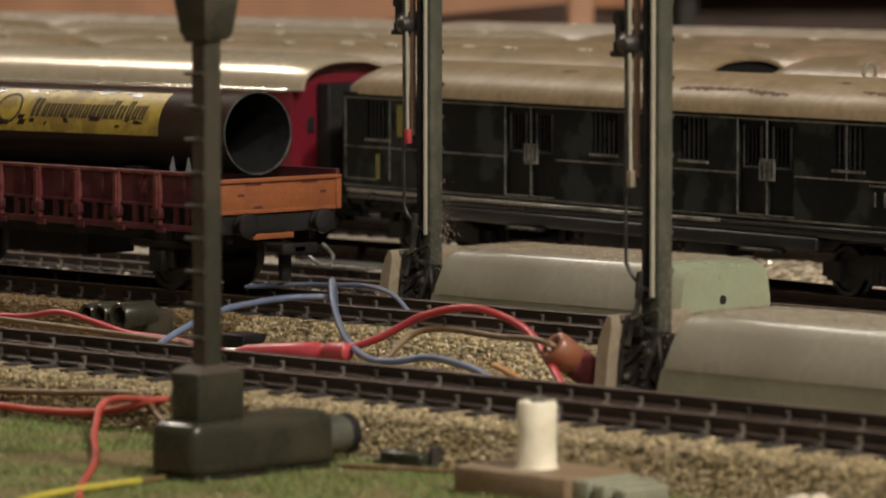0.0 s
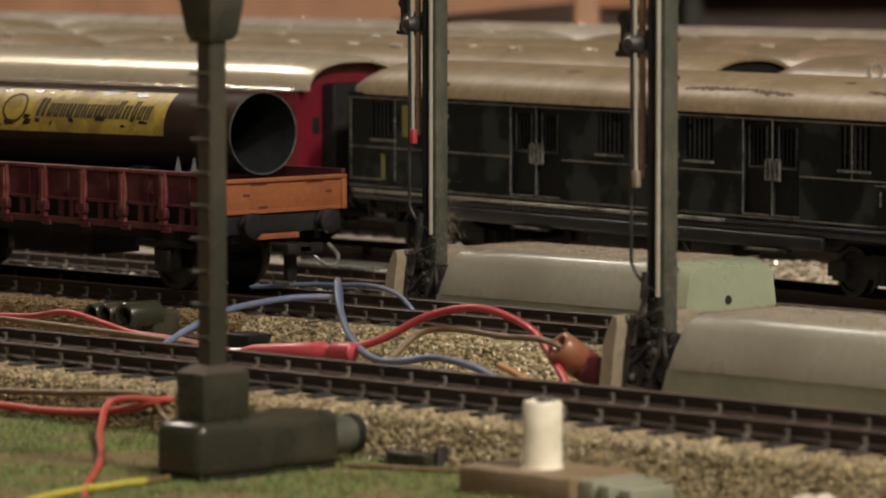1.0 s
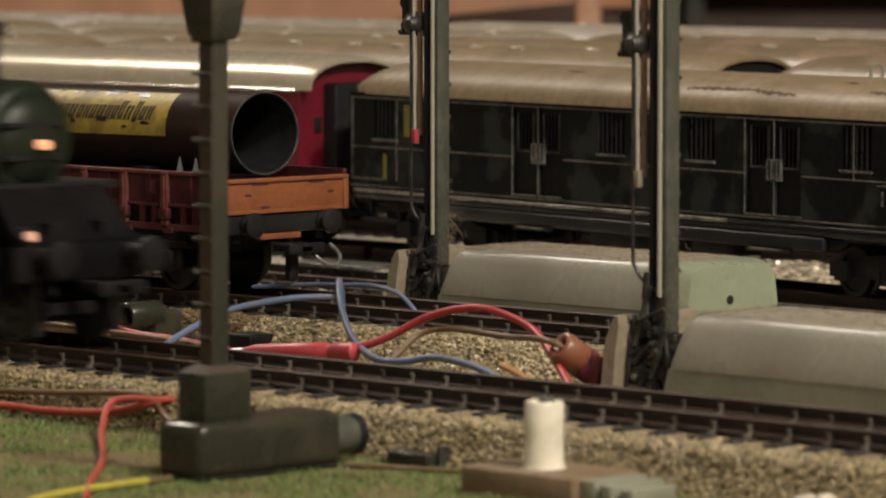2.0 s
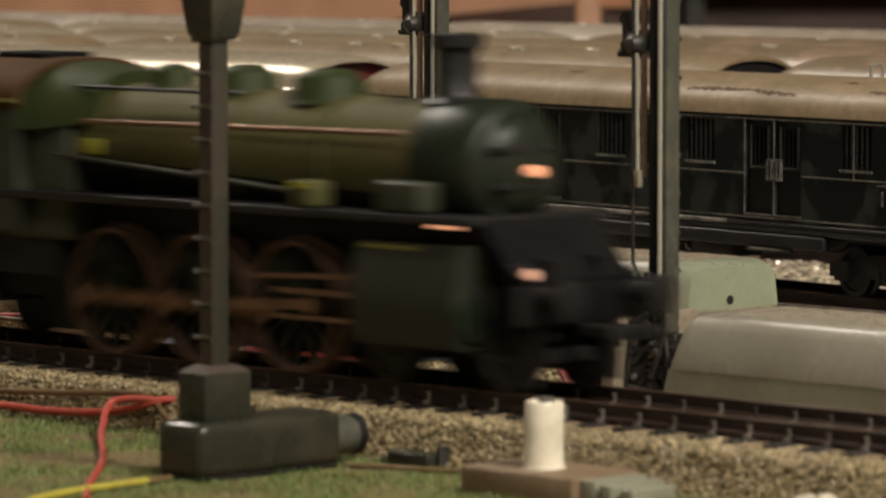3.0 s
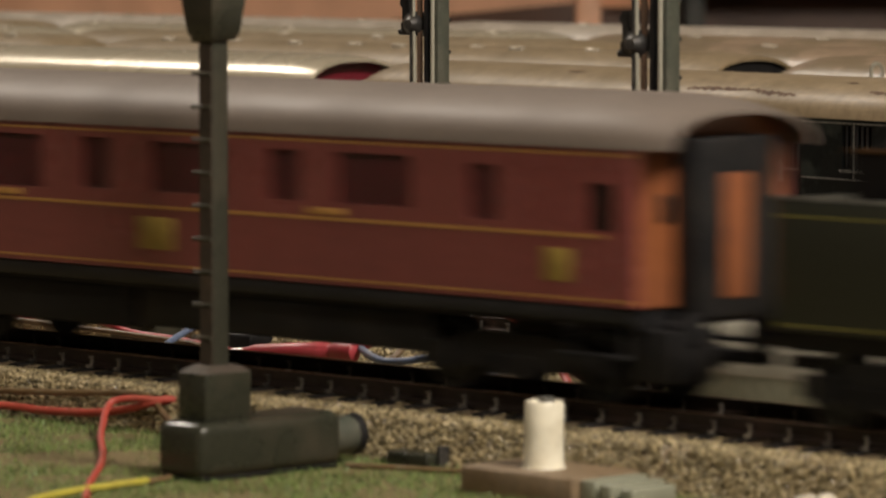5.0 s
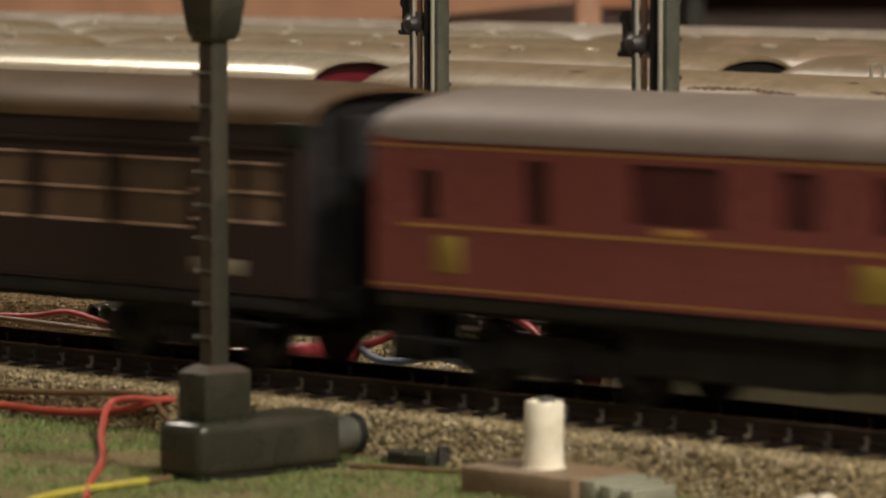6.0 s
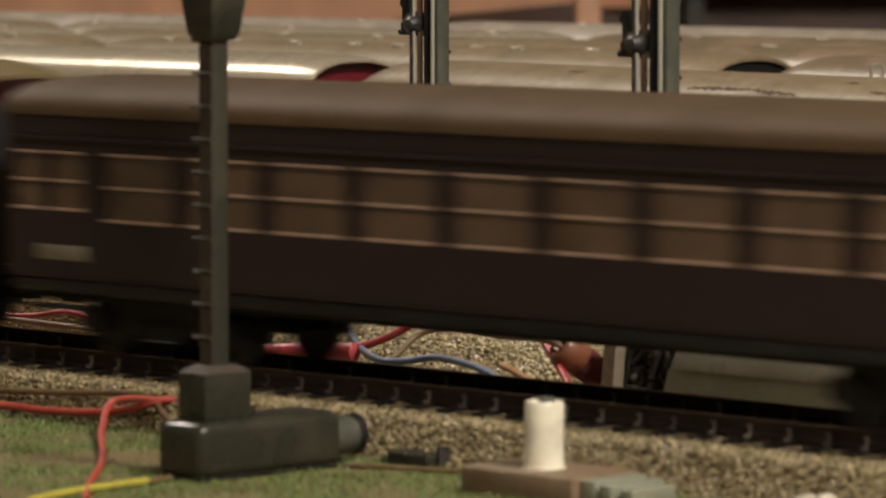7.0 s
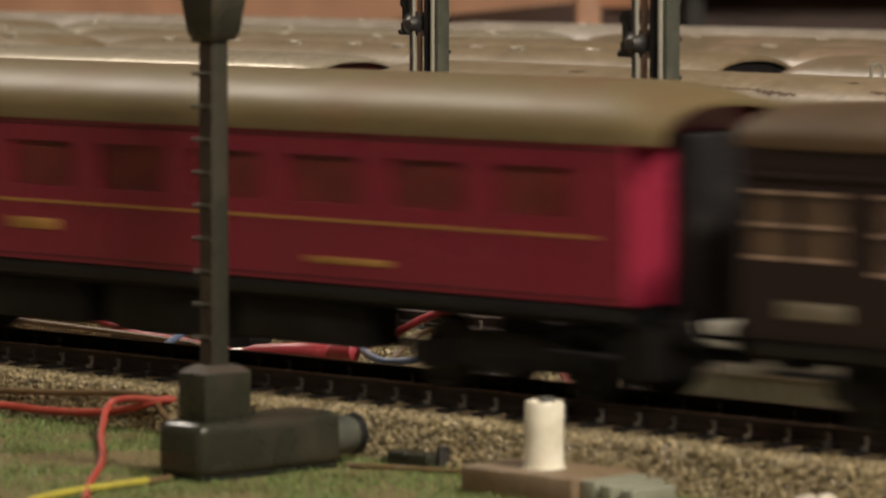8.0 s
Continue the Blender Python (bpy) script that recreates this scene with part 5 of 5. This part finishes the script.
def semaphore(x, y, housing_len, group, sleeve, sleeve_label):
    """A semaphore signal whose drive housing lies along the track; x, y is the middle of its column."""
    sp = thing("semaphore_signal", "grey model semaphore signal with dusty rods and a long pale housing", "railway signal", at(x, y, 0), group)
    col = part("column", B((-1.7, 1.7, -2.0, 1.2, 4.0, 120), bevel=0.2), M["signal_grey"], sp)
    part("ladder_rail", B((-1.2, -0.4, -2.9, -2.1, 6, 120)), M["gloss_black"], sp)
    part("column_edge", B((-1.75, -1.45, -2.12, -1.98, 12, 118)), M["housing"], col, "pale worn front edge")
    for k in range(16):
        part("bolt", C(((0.8, 1.1, 14 + 6.2 * k), (0.8, 2.1, 14 + 6.2 * k), 0.45), seg=8), M["dusty_black"], col)
    part("pull_rod", C(((0.8, -2.6, 10.0), (0.8, -2.6, 120), 0.42), seg=8), M["housing"], sp, "pale grey pull rod")
    part("arm_rod", C(((-3.6, -3.0, 29.0), (-4.0, -3.0, 62), 0.36), seg=8), M["housing"], sp, "pale grey arm rod")
    part("arm_rod", C(((-3.0, -2.2, 29.0), (-3.0, -2.2, 62), 0.55), seg=8), M["scraped"], sp, "brown arm rod")
    part("arm_wire", tube([(-4.5, -3.2, 62), (-4.4, -3.2, 40), (-4.4, -3.2, 18), (-4.0, -3.2, 14.8), (-2.2, -3.0, 12.4), (0.6, -2.6, 10.6)], 0.3), M["dusty_black"], sp)
    part("rod_sleeve", B((-4.1, -2.9, -3.6, -2.4, 27.4, 30.2), bevel=0.15), sleeve, sp, sleeve_label)
    pv = bmesh.new()
    lathe(pv, (-4.6, -1.2, 50.4), (0.1, -1, 0), [(-1.5, 2.4), (1.6, 2.4), (2.0, 1.7), (3.0, 0.9)], 18)
    box(pv, -8.2, -3.2, -2.2, -0.8, 49.2, 50.6)
    box(pv, -7.6, -6.2, -2.4, -1.0, 48.4, 55.6)
    cyl(pv, (-8.8, -1.8, 48.8), (-5.6, -1.8, 48.8), 0.6, seg=8)
    cyl(pv, (-7.2, -2.6, 54.4), (-7.2, -0.8, 54.4), 0.9, seg=10)
    part("pivot", pv, M["dusty_black"], sp, "dusty black pivot of the signal arm")
    part("foot_bracket", B((-4.2, 3.0, -3.0, 2.4, -12.9, -6.0), bevel=0.4), M["ladder"], sp, "brown bracket under the crank mechanism")
    part("crank_plate", B((-5.8, 2.2, -2.6, -1.6, -7.5, 5.0), bevel=0.4), M["dusty_black"], sp, "dusty black crank mechanism at the foot")
    part("crank_plate", B((-4.8, 3.4, 0.6, 1.8, -9.0, 4.0), bevel=0.4), M["dusty_black"], sp)
    for p0, p1, r in (((-4.4, -3.2, -6.5), (-3.2, -3.2, 6.8), 0.6), ((-3.0, -3.4, 2.0), (-1.0, -3.0, 11.6), 0.55), ((-0.6, -3.2, -3.0), (1.6, -2.8, 4.6), 0.7), ((-4.8, -3.0, 5.8), (0.6, -3.0, 4.4), 0.5),
                      ((-4.2, -3.6, -4.6), (1.2, -3.4, -5.6), 0.55), ((1.4, -3.0, 4.2), (2.0, -2.8, -3.4), 0.45), ((-2.2, -3.6, 6.2), (1.6, -3.4, 8.2), 0.4), ((-1.6, -3.2, 9.6), (-1.2, -3.2, 14.0), 0.65),
                      ((-3.4, -3.2, -1.0), (-0.4, -3.4, 2.6), 0.5), ((-5.2, -2.6, 1.0), (-3.8, -3.0, 3.0), 0.7)):
        p0, p1 = ((1.4 * p[0] + 0.8, p[1] - 0.4, p[2]) for p in (p0, p1))
        part("link", C((p0, p1, 0.85 * r), seg=8), M["dusty_black"], sp)
    for cx, cz, r in ((-2.8, -3.0, 1.9), (0.2, 1.2, 1.5), (-2.6, 4.6, 1.3), (-0.6, -4.6, 1.2), (-3.6, 0.8, 1.0), (1.2, -2.6, 1.0), (-0.8, 4.2, 0.9)):
        cx, r = 1.4 * cx + 0.8, 1.2 * r
        bm = bmesh.new()
        lathe(bm, (cx, -2.6, cz), (0, -1, 0), [(0, r), (0.5, r), (0.6, r * 0.8), (1.0, r * 0.75), (1.1, r * 0.4), (1.6, r * 0.35)], 16)
        part("crank_disc", bm, M["dusty_black"], sp)
    for cx, cz in ((-3.1, -3.0), (1.1, 1.2), (-4.2, 6.4)):
        part("crank_screw", C(((cx, -4.5, cz), (cx, -3.9, cz), 0.5), seg=10), M["edge"], sp)
    part("return_spring", tube([(-0.4 + 0.7 * math.cos(1.9 * k), -3.0 + 0.7 * math.sin(1.9 * k), -2.6 + 0.33 * k) for k in range(22)], 0.14, 6, 3), M["edge"], sp, "small coiled return spring")

    def hull(x0, x1, name, material, tip0, tip1, label="", lean=0.0):
        prof = [(-6.5, -0.9), (-6.5, 0.4), (-5.7, 5.6), (-4.6, 7.3), (-3.2, 8.0), (16.2, 8.0), (17.6, 7.3), (18.6, 5.6), (19.4, 0.4), (19.4, -0.9)]
        b = bmesh.new()
        secs = []
        for xx, k, sh in ((x0, tip0, 1), (x0 + 0.7, (1 + tip0) / 2 if tip0 < 1 else 1, 1), (x0 + 2.0, 1, 1), (x1 - 3.5, 1, 0), (x1 - 1.2, (1 + tip1) / 2 if tip1 < 1 else 1, 0), (x1, tip1, 0)):
            secs.append([(xx + sh * lean * (zz + 0.9), 6.5 + (yy - 6.5) * (0.6 + 0.4 * k), -0.9 + (zz + 0.9) * k) for yy, zz in prof])
        loft(b, secs)
        bmesh.ops.bevel(b, geom=[e for e in b.edges if e.calc_face_angle(0) > 0.5 and e.verts[0].co.z > -0.6], offset=0.4, segments=2, affect="EDGES")
        return part(name, b, material, sp, label)

    # Lower half is darker and greener: the housing's shading put into colour
    tr = bmesh.new()
    loft(tr, [[(x, y, z) for x, z in ((2.6, -12.9), (6.3, -0.88), (housing_len + 7.0, -0.88), (housing_len + 7.0, -12.9))] for y in (-6.4, 19.3)])
    part("tray", tr, M["tray"], sp, "grey-green lower half of the housing, shade in its colour")
    hull(6.4, housing_len, "cover", M["housing"], 0.94, 1.0, "long pale grey housing cover", 0.34)
    st = bmesh.new()
    outline = [(-9.4, -12.9), (-8.5, -5.0), (-7.5, 2.6), (-6.3, 5.6), (-5.4, 6.9), (-4.6, 6.9), (-4.4, 5.6), (-5.2, 1.0), (-6.6, -12.9)]
    loft(st, [[(x * k + (k - 1) * 5.0, y, z - (1 - k) * 8) for x, z in outline] for y, k in ((-6.5, 0.97), (-5.8, 1.0), (12.0, 1.0), (13.0, 0.96))])
    part("end_cover", st, M["stub"], sp, "rounded dusty tan end cover beside the mechanism")
    cp = hull(housing_len + 0.05, housing_len + 7.5, "end_cap", M["mint"], 1.0, 0.9, "pale mint green end cap")
    # Black disc on the cap stands for a dark hole
    part("cap_screw_hole", C(((housing_len + 6.2, 5.5, 1.0), (housing_len + 7.7, 5.5, 1.0), 0.85), seg=14), M["black"], cp)
    n = 14000
    fx, fy, fa = rng.uniform(8, housing_len, n), rng.uniform(-4, 17, n), rng.uniform(0, 6.28, n)
    fh = rng.uniform(0.05, 0.42, n)
    base = np.stack([fx, fy, np.full(n, 7.98)], -1)
    side = np.stack([np.cos(fa), np.sin(fa), 0 * fa], -1) * 0.055
    tip = base + np.stack([np.cos(fa * 3) * fh, np.sin(fa * 3) * fh, fh], -1)
    fl = mesh_from("dust_fluff", np.stack([base - side, base + side, tip], 1).reshape(-1, 3) * MM, np.arange(3 * n).reshape(-1, 3), M["dust"], sp)
    tagged(fl, "pale dust and fluff lying on the housing", kind="stuff")
    n = 900
    c = rng.normal((1.6, 0.5, 9), (1.0, 1.6, 4.5), (n, 3))
    d = rng.normal(0, 0.5, (n, 3))
    cob = mesh_from("cobweb", np.stack([c, c + d, c + d + 0.045], 1).reshape(-1, 3) * MM, np.arange(3 * n).reshape(-1, 3), M["dust"], sp)
    tagged(cob, "fine cobweb fluff round the column's foot", kind="stuff")
    return sp


semaphore(-124.5, 124.5, 62, "semaphore signals", M["red_plug"], "small red rod clamp")
semaphore(2.6, 48.4, 110, "semaphore signals", M["cream"], "small pale rod clamp")

# ---- loose things in front ----
pin = thing("white_post", "short cream plastic post with a chipped top", "post", at(55, -35.5, -6))
bm = bmesh.new()
lathe(bm, (0, 0, 0), (0.01, 0.0, 1), [(0, 3.15), (0.5, 2.85), (4.5, 2.78), (9.0, 2.8), (9.35, 2.6), (9.4, 2.1), (8.6, 1.8)], 28)
part("shaft", bm, M["white"], pin)
part("tip", C(((0.2, 0.2, 8.6), (0.2, 0.2, 9.9), 1.2), seg=12), M["edge"], pin)
blk = thing("mounting_block", "dull brown plastic block with a ribbed pale end", "block", at(0, 0, 0))
part("body", B((44.5, 66, -41.5, -27.5, -10, -6.0), bevel=0.5), M["brownblock"], blk)
part("ribbed_end", B((66, 69, -40, -29, -10, -6.3), (69.6, 72, -40, -29, -10, -6.6), (72.6, 75, -39, -30, -10, -7.0), (66, 74, -38, -31, -10, -7.2), bevel=0.4), M["tray"], blk)
lump = scatter_grains("rubble", np.array([(96, -27, -8.2), (98, -26, -8.0), (100, -28, -8.6), (94, -28, -8.8), (97.5, -29, -9.0)]), 2.2, M["pale"], rng)
tagged(lump, "pale rubble lump beside the ballast edge", "rubble")
tagged(part("metal_plate", B((-262, -236, 214, 226, -8.3, -7.4), bevel=0.2), M["edge"]), "thin worn metal plate lying across the yard track", "plate")
box_ = thing("junction_box", "small flat dark olive box at the ballast foot", "box")
part("body", B((14.5, 23.0, -26.5, -22.6, -10, -7.7), bevel=0.4), M["olive"], box_)
part("tab", B((11.5, 14.5, -25, -23.5, -10, -9.2), bevel=0.2), M["olive"], box_)
# No bracket there: dark strip draws the shaded crack between box and ballast
part("bracket", B((23.0, 23.8, -24.6, -22.6, -10, -6.6), bevel=0.15), M["dusty_black"], box_)


def wire(label, material, points, r=0.75, category="wire"):
    return tagged(part("wire", tube(points, r), material), label, category, "loose wires")


wire("red insulated wire along the ballast edge", M["orange_wire"], [(-130, -25, -9.2), (-100, -24.5, -9.0), (-77, -24, -8.2), (-66, -24, -8.2), (-54, -24, -7.6), (-46, -24, -6.4), (-40.8, -23, -5.0), (-38, -18, -4.4)], 0.65)
wire("red insulated wire bent down over the turf", M["orange_wire"], [(-38.4, -20.5, -4.7), (-41, -23.2, -4.6), (-44, -25.2, -4.5), (-46, -27.0, -5.0), (-45.4, -29.0, -6.2), (-42, -32.5, -7.4), (-34, -40, -8.5), (-22, -50, -9.1), (-12, -59, -9.2), (-3, -68, -9.3), (6, -77, -9.4), (16, -86, -9.6)], 0.58)
wire("brown insulated wire along the ballast edge", M["brown_wire"], [(-130, -23.5, -8.0), (-100, -23, -6.8), (-78, -22.6, -6.0), (-61, -22.6, -5.1), (-47, -22.6, -4.1), (-42, -22.4, -4.7), (-37, -24, -7.0), (-28, -27.5, -8.6), (-12, -33, -9.2), (2, -40, -9.4)], 0.5)
wire("yellow and brown flat cable end on the turf", M["yellow_wire"], [(14, -97, -9.6), (10.6, -89, -9.3), (8.7, -79, -9.2), (7.2, -67, -9.3)], 0.55)
wire("brown sheathed cable end beside the yellow one", M["brown_wire"], [(7.2, -67.2, -9.4), (6.6, -63.5, -9.45), (5.2, -60.8, -9.5)], 0.5)
wire("thin brown rod lying along the turf edge", M["brown_wire"], [(12.6, -33, -9.5), (20.5, -30.6, -9.4), (33.6, -26.4, -9.4), (44, -24.5, -9.5)], 0.4)
wire("blue insulated wire between the tracks", M["blue_wire"], [(-97, 26, -5.0), (-98.1, 32, -2.7), (-98.1, 38, -0.4), (-99.5, 46, 1.4), (-100.8, 54, 2.1), (-99.1, 62, 2.8), (-95.6, 67.6, 2.9), (-94.9, 68.6, 2.5)], 0.58)
wire("blue insulated wire hanging over the ballast", M["blue_wire"], [(-99.5, 74.5, -1.5), (-98.2, 73, 3.2), (-95.7, 70, 5.6), (-89, 64, 2), (-71.4, 50, -1.9), (-53.6, 38, -3.3), (-45.5, 36, -3.1), (-37.5, 36, -1.9), (-24, 30, -1.7), (-14.8, 26, -2.4), (-8, 22, -3.6)], 0.62)
wire("pale blue wire lying across the second track", M["blue_wire"], [(-140, 90, 0.8), (-127, 92, 1.9), (-118.6, 92, 2.3), (-111, 92, 2.7), (-105.8, 92, 2.3), (-102.5, 92.5, 1.2), (-100, 93, -1.0), (-98.5, 93.5, -2.8)], 0.45)
wire("red insulated wire looping up between the tracks", M["red_wire"], [(-68.7, 44, -3.7), (-59.7, 46, -0.9), (-50.8, 48, 3.4), (-40.1, 48, 5.5), (-32.2, 48, 4.6), (-23.8, 46, 2.4), (-13.7, 40, -1.4), (-5, 34, -4.5), (0, 30, -8)], 0.68)
wire("brown insulated wire looping into a plug", M["brown_wire"], [(-58, 36, -7), (-52.2, 40, -3.6), (-51.5, 46, 0.3), (-45.4, 48, 1.6), (-30, 45, 1.5), (-22, 42, 2.0), (-16, 39.6, 2.2), (-12.9, 39.4, 1.7), (-12.0, 41.6, 0.2)], 0.55)
wire("faded red wire along the ballast slope", M["red_wire"], [(-170, 42, -3.4), (-154.7, 40, -2.4), (-145, 40, -1.9), (-135.4, 40, -0.6), (-126, 40, -1.8), (-117, 40, -3.2), (-104.8, 40, -3.6), (-92, 40, -4.6)], 0.55)
wire("thin brown wire along the ballast slope", M["brown_wire"], [(-165, 38, -2.4), (-150, 38, -2.6), (-128, 38, -3.0), (-104, 39, -3.8), (-92, 40, -5)], 0.5)
wire("thin orange wood chip leaning on the ballast", M["chip"], [(-13.6, 27, -0.9), (-10, 26, -1.5), (-3.6, 24.5, -3.0), (0, 23.8, -3.9)], 0.55, "stick")


def plug(name, label, p0, p1, rings, material, pin_mat):
    ob = thing(name, label, "plug")
    d = Vector(p1) - Vector(p0)
    bm = bmesh.new()
    lathe(bm, p0, d, [(t * d.length, r) for t, r in rings], 20)
    part("sleeve", bm, material, ob)
    q = Vector(p0)
    part("pin", C((tuple(q - d.normalized() * 2.5), tuple(q + d * 0.1), 0.7), seg=10), pin_mat, ob)
    return ob


plug("red_plug", "red plastic plug lying on the ballast", (-90, 41, -4.8), (-64.5, 44.2, -3.3), [(0, 0.6), (0.12, 1.3), (0.5, 1.6), (0.74, 1.75), (0.76, 1.3), (0.8, 1.3), (0.82, 1.7), (0.98, 1.6), (1.0, 1.0)], M["red_plug"], M["steel"])
bp = thing("brown_plug", "brown plastic socket plug with a dark red sleeve", "plug")
d = Vector((0.26, 0.80, -0.58)).normalized()
o = Vector((-12.8, 39.6, 1.6))
bm = bmesh.new()
lathe(bm, o, d, [(3.2, 0.2), (3.0, 1.3), (0.3, 1.4), (0.0, 1.7), (0.0, 2.3), (0.4, 2.7), (4.6, 2.8), (4.8, 2.6)], 24)
part("socket", bm, M["brown_plug"], bp)
bm = bmesh.new()
lathe(bm, o, d, [(4.8, 2.5), (5.0, 2.72), (10.6, 2.6), (11.0, 2.1)], 24)
part("sleeve", bm, M["maroon"], bp, "dark red sleeve")


def tube_connector():
    cn = thing("connector_block", "dark olive connector block with open tube ends", "connector", at(10, 0, 0))
    part("block", B((-159.5, -146, 62, 68.5, -12.9, -1.8), bevel=0.8), M["olive"], cn)
    for x, big in ((-157.4, 0.9), (-153.6, 0.95), (-148.2, 1.2)):
        bm = bmesh.new()
        n = 20
        loops = [[bm.verts.new((x + big * r * math.cos(2 * math.pi * i / n), y, -2.6 + big * r * math.sin(2 * math.pi * i / n))) for i in range(n)]
                 for y, r in ((64.0, 2.2), (56.5, 2.2), (56.2, 2.0), (56.4, 1.45), (63.0, 1.4))]
        for a, b in zip(loops, loops[1:]):
            for i in range(n):
                bm.faces.new((a[i], a[(i + 1) % n], b[(i + 1) % n], b[i]))
        part("tube_end", bm, M["olive"], cn)


tube_connector()
# Black box for a dark patch at the ballast foot
tagged(part("terminal_block", B((-115.2, -108.4, 60, 66, -12.9, -4.4), bevel=0.4), M["black"]), "small black block at the ballast foot", "terminal block")

# ---- far furniture behind the layout, square to the view ----
ca, sa = math.cos(math.radians(TURN)), math.sin(math.radians(TURN))


def afar(depth):
    return pose(EYE[0] - sa * depth, EYE[1] + ca * depth, 0, 0, 0, TURN)


bench = thing("wooden_bench", "orange varnished wooden bench behind the layout", "bench", afar(2.15))
bm = bmesh.new()
loft(bm, [[(x, y, z) for y, z in ((0, lo), (0, 98), (22, 98), (22, lo))] for x, lo in ((-452, 18), (-45, 21.5), (63.5, 31.6))])
part("rail", bm, M["wood"], bench)
part("seat_board", B((-452, 80, -10, 160, 98, 116), bevel=1.5), M["wood"], bench)
part("leg", B((64, 76, -3, 30, -950, 98), bevel=0.6), M["wood"], bench)
part("leg", B((-474, -452.5, 0, 30, -950, 98), bevel=0.6), M["wood"], bench)
part("brace", B((76.5, 113, 14, 22, 29, 60), bevel=0.6), M["wood"], bench)
cab = thing("dark_cabinet", "dark brown wooden cabinet standing on the room floor", "cabinet", afar(2.6))
# Dark front also stands for the shadow gap below the bench rail
part("body", B((-136, 590, 40, 300, -950, 300), bevel=0.7), M["darkwood"], cab)
part("upright_post", B((141, 153, 10, 34, -950, 200), bevel=0.7), M["olive_mast"], cab, "dull green upright post")
part("shelf", B((102, 565, -10, 40, 31.6, 36), bevel=0.7), M["darkwood"], cab)

# ---- what moves ----


def gone(t):
    """Metres that the train has gone since 2.8 s: it pulls away at first, then gathers speed slowly."""
    u = t - 2.8
    if t < 3.0:
        return (26.5 - 133 * (3.0 - t) + 19 * (3.0 - t) ** 2) * MM
    return (132 * u + 2.8 * u * u) * MM


def motions():
    tenth = [k / 10 for k in range(81)]
    every = [k / FPS for k in range(241)]
    for ob, x in train:
        walk(ob, [(t, at(x, 0, 0) @ Matrix.Translation((gone(t), 0, 0))) for t in tenth])
    for ob, x, z, r in spinning:
        walk(ob, [(t, at(x, 0, z, 0, math.degrees(gone(t) / (r * MM)), 0)) for t in every])
    for ob, s in rods:
        rows = []
        for t in every:
            a = gone(t) / (R * MM) + PHASE
            k = -s * 5.2
            rows.append((t, at(-70.7 + k * math.sin(a), 0, R + k * math.cos(a))))
        walk(ob, rows)
    for ob, s in mains:
        rows = []
        for t in every:
            a = gone(t) / (R * MM) + PHASE
            k = -s * 5.2
            dz = k * math.cos(a)
            rows.append((t, at(-70.7 + k * math.sin(a), 0, R + dz, 0, math.degrees(math.asin((dz - 0.8) / 33)), 0)))
        walk(ob, rows)


motions()
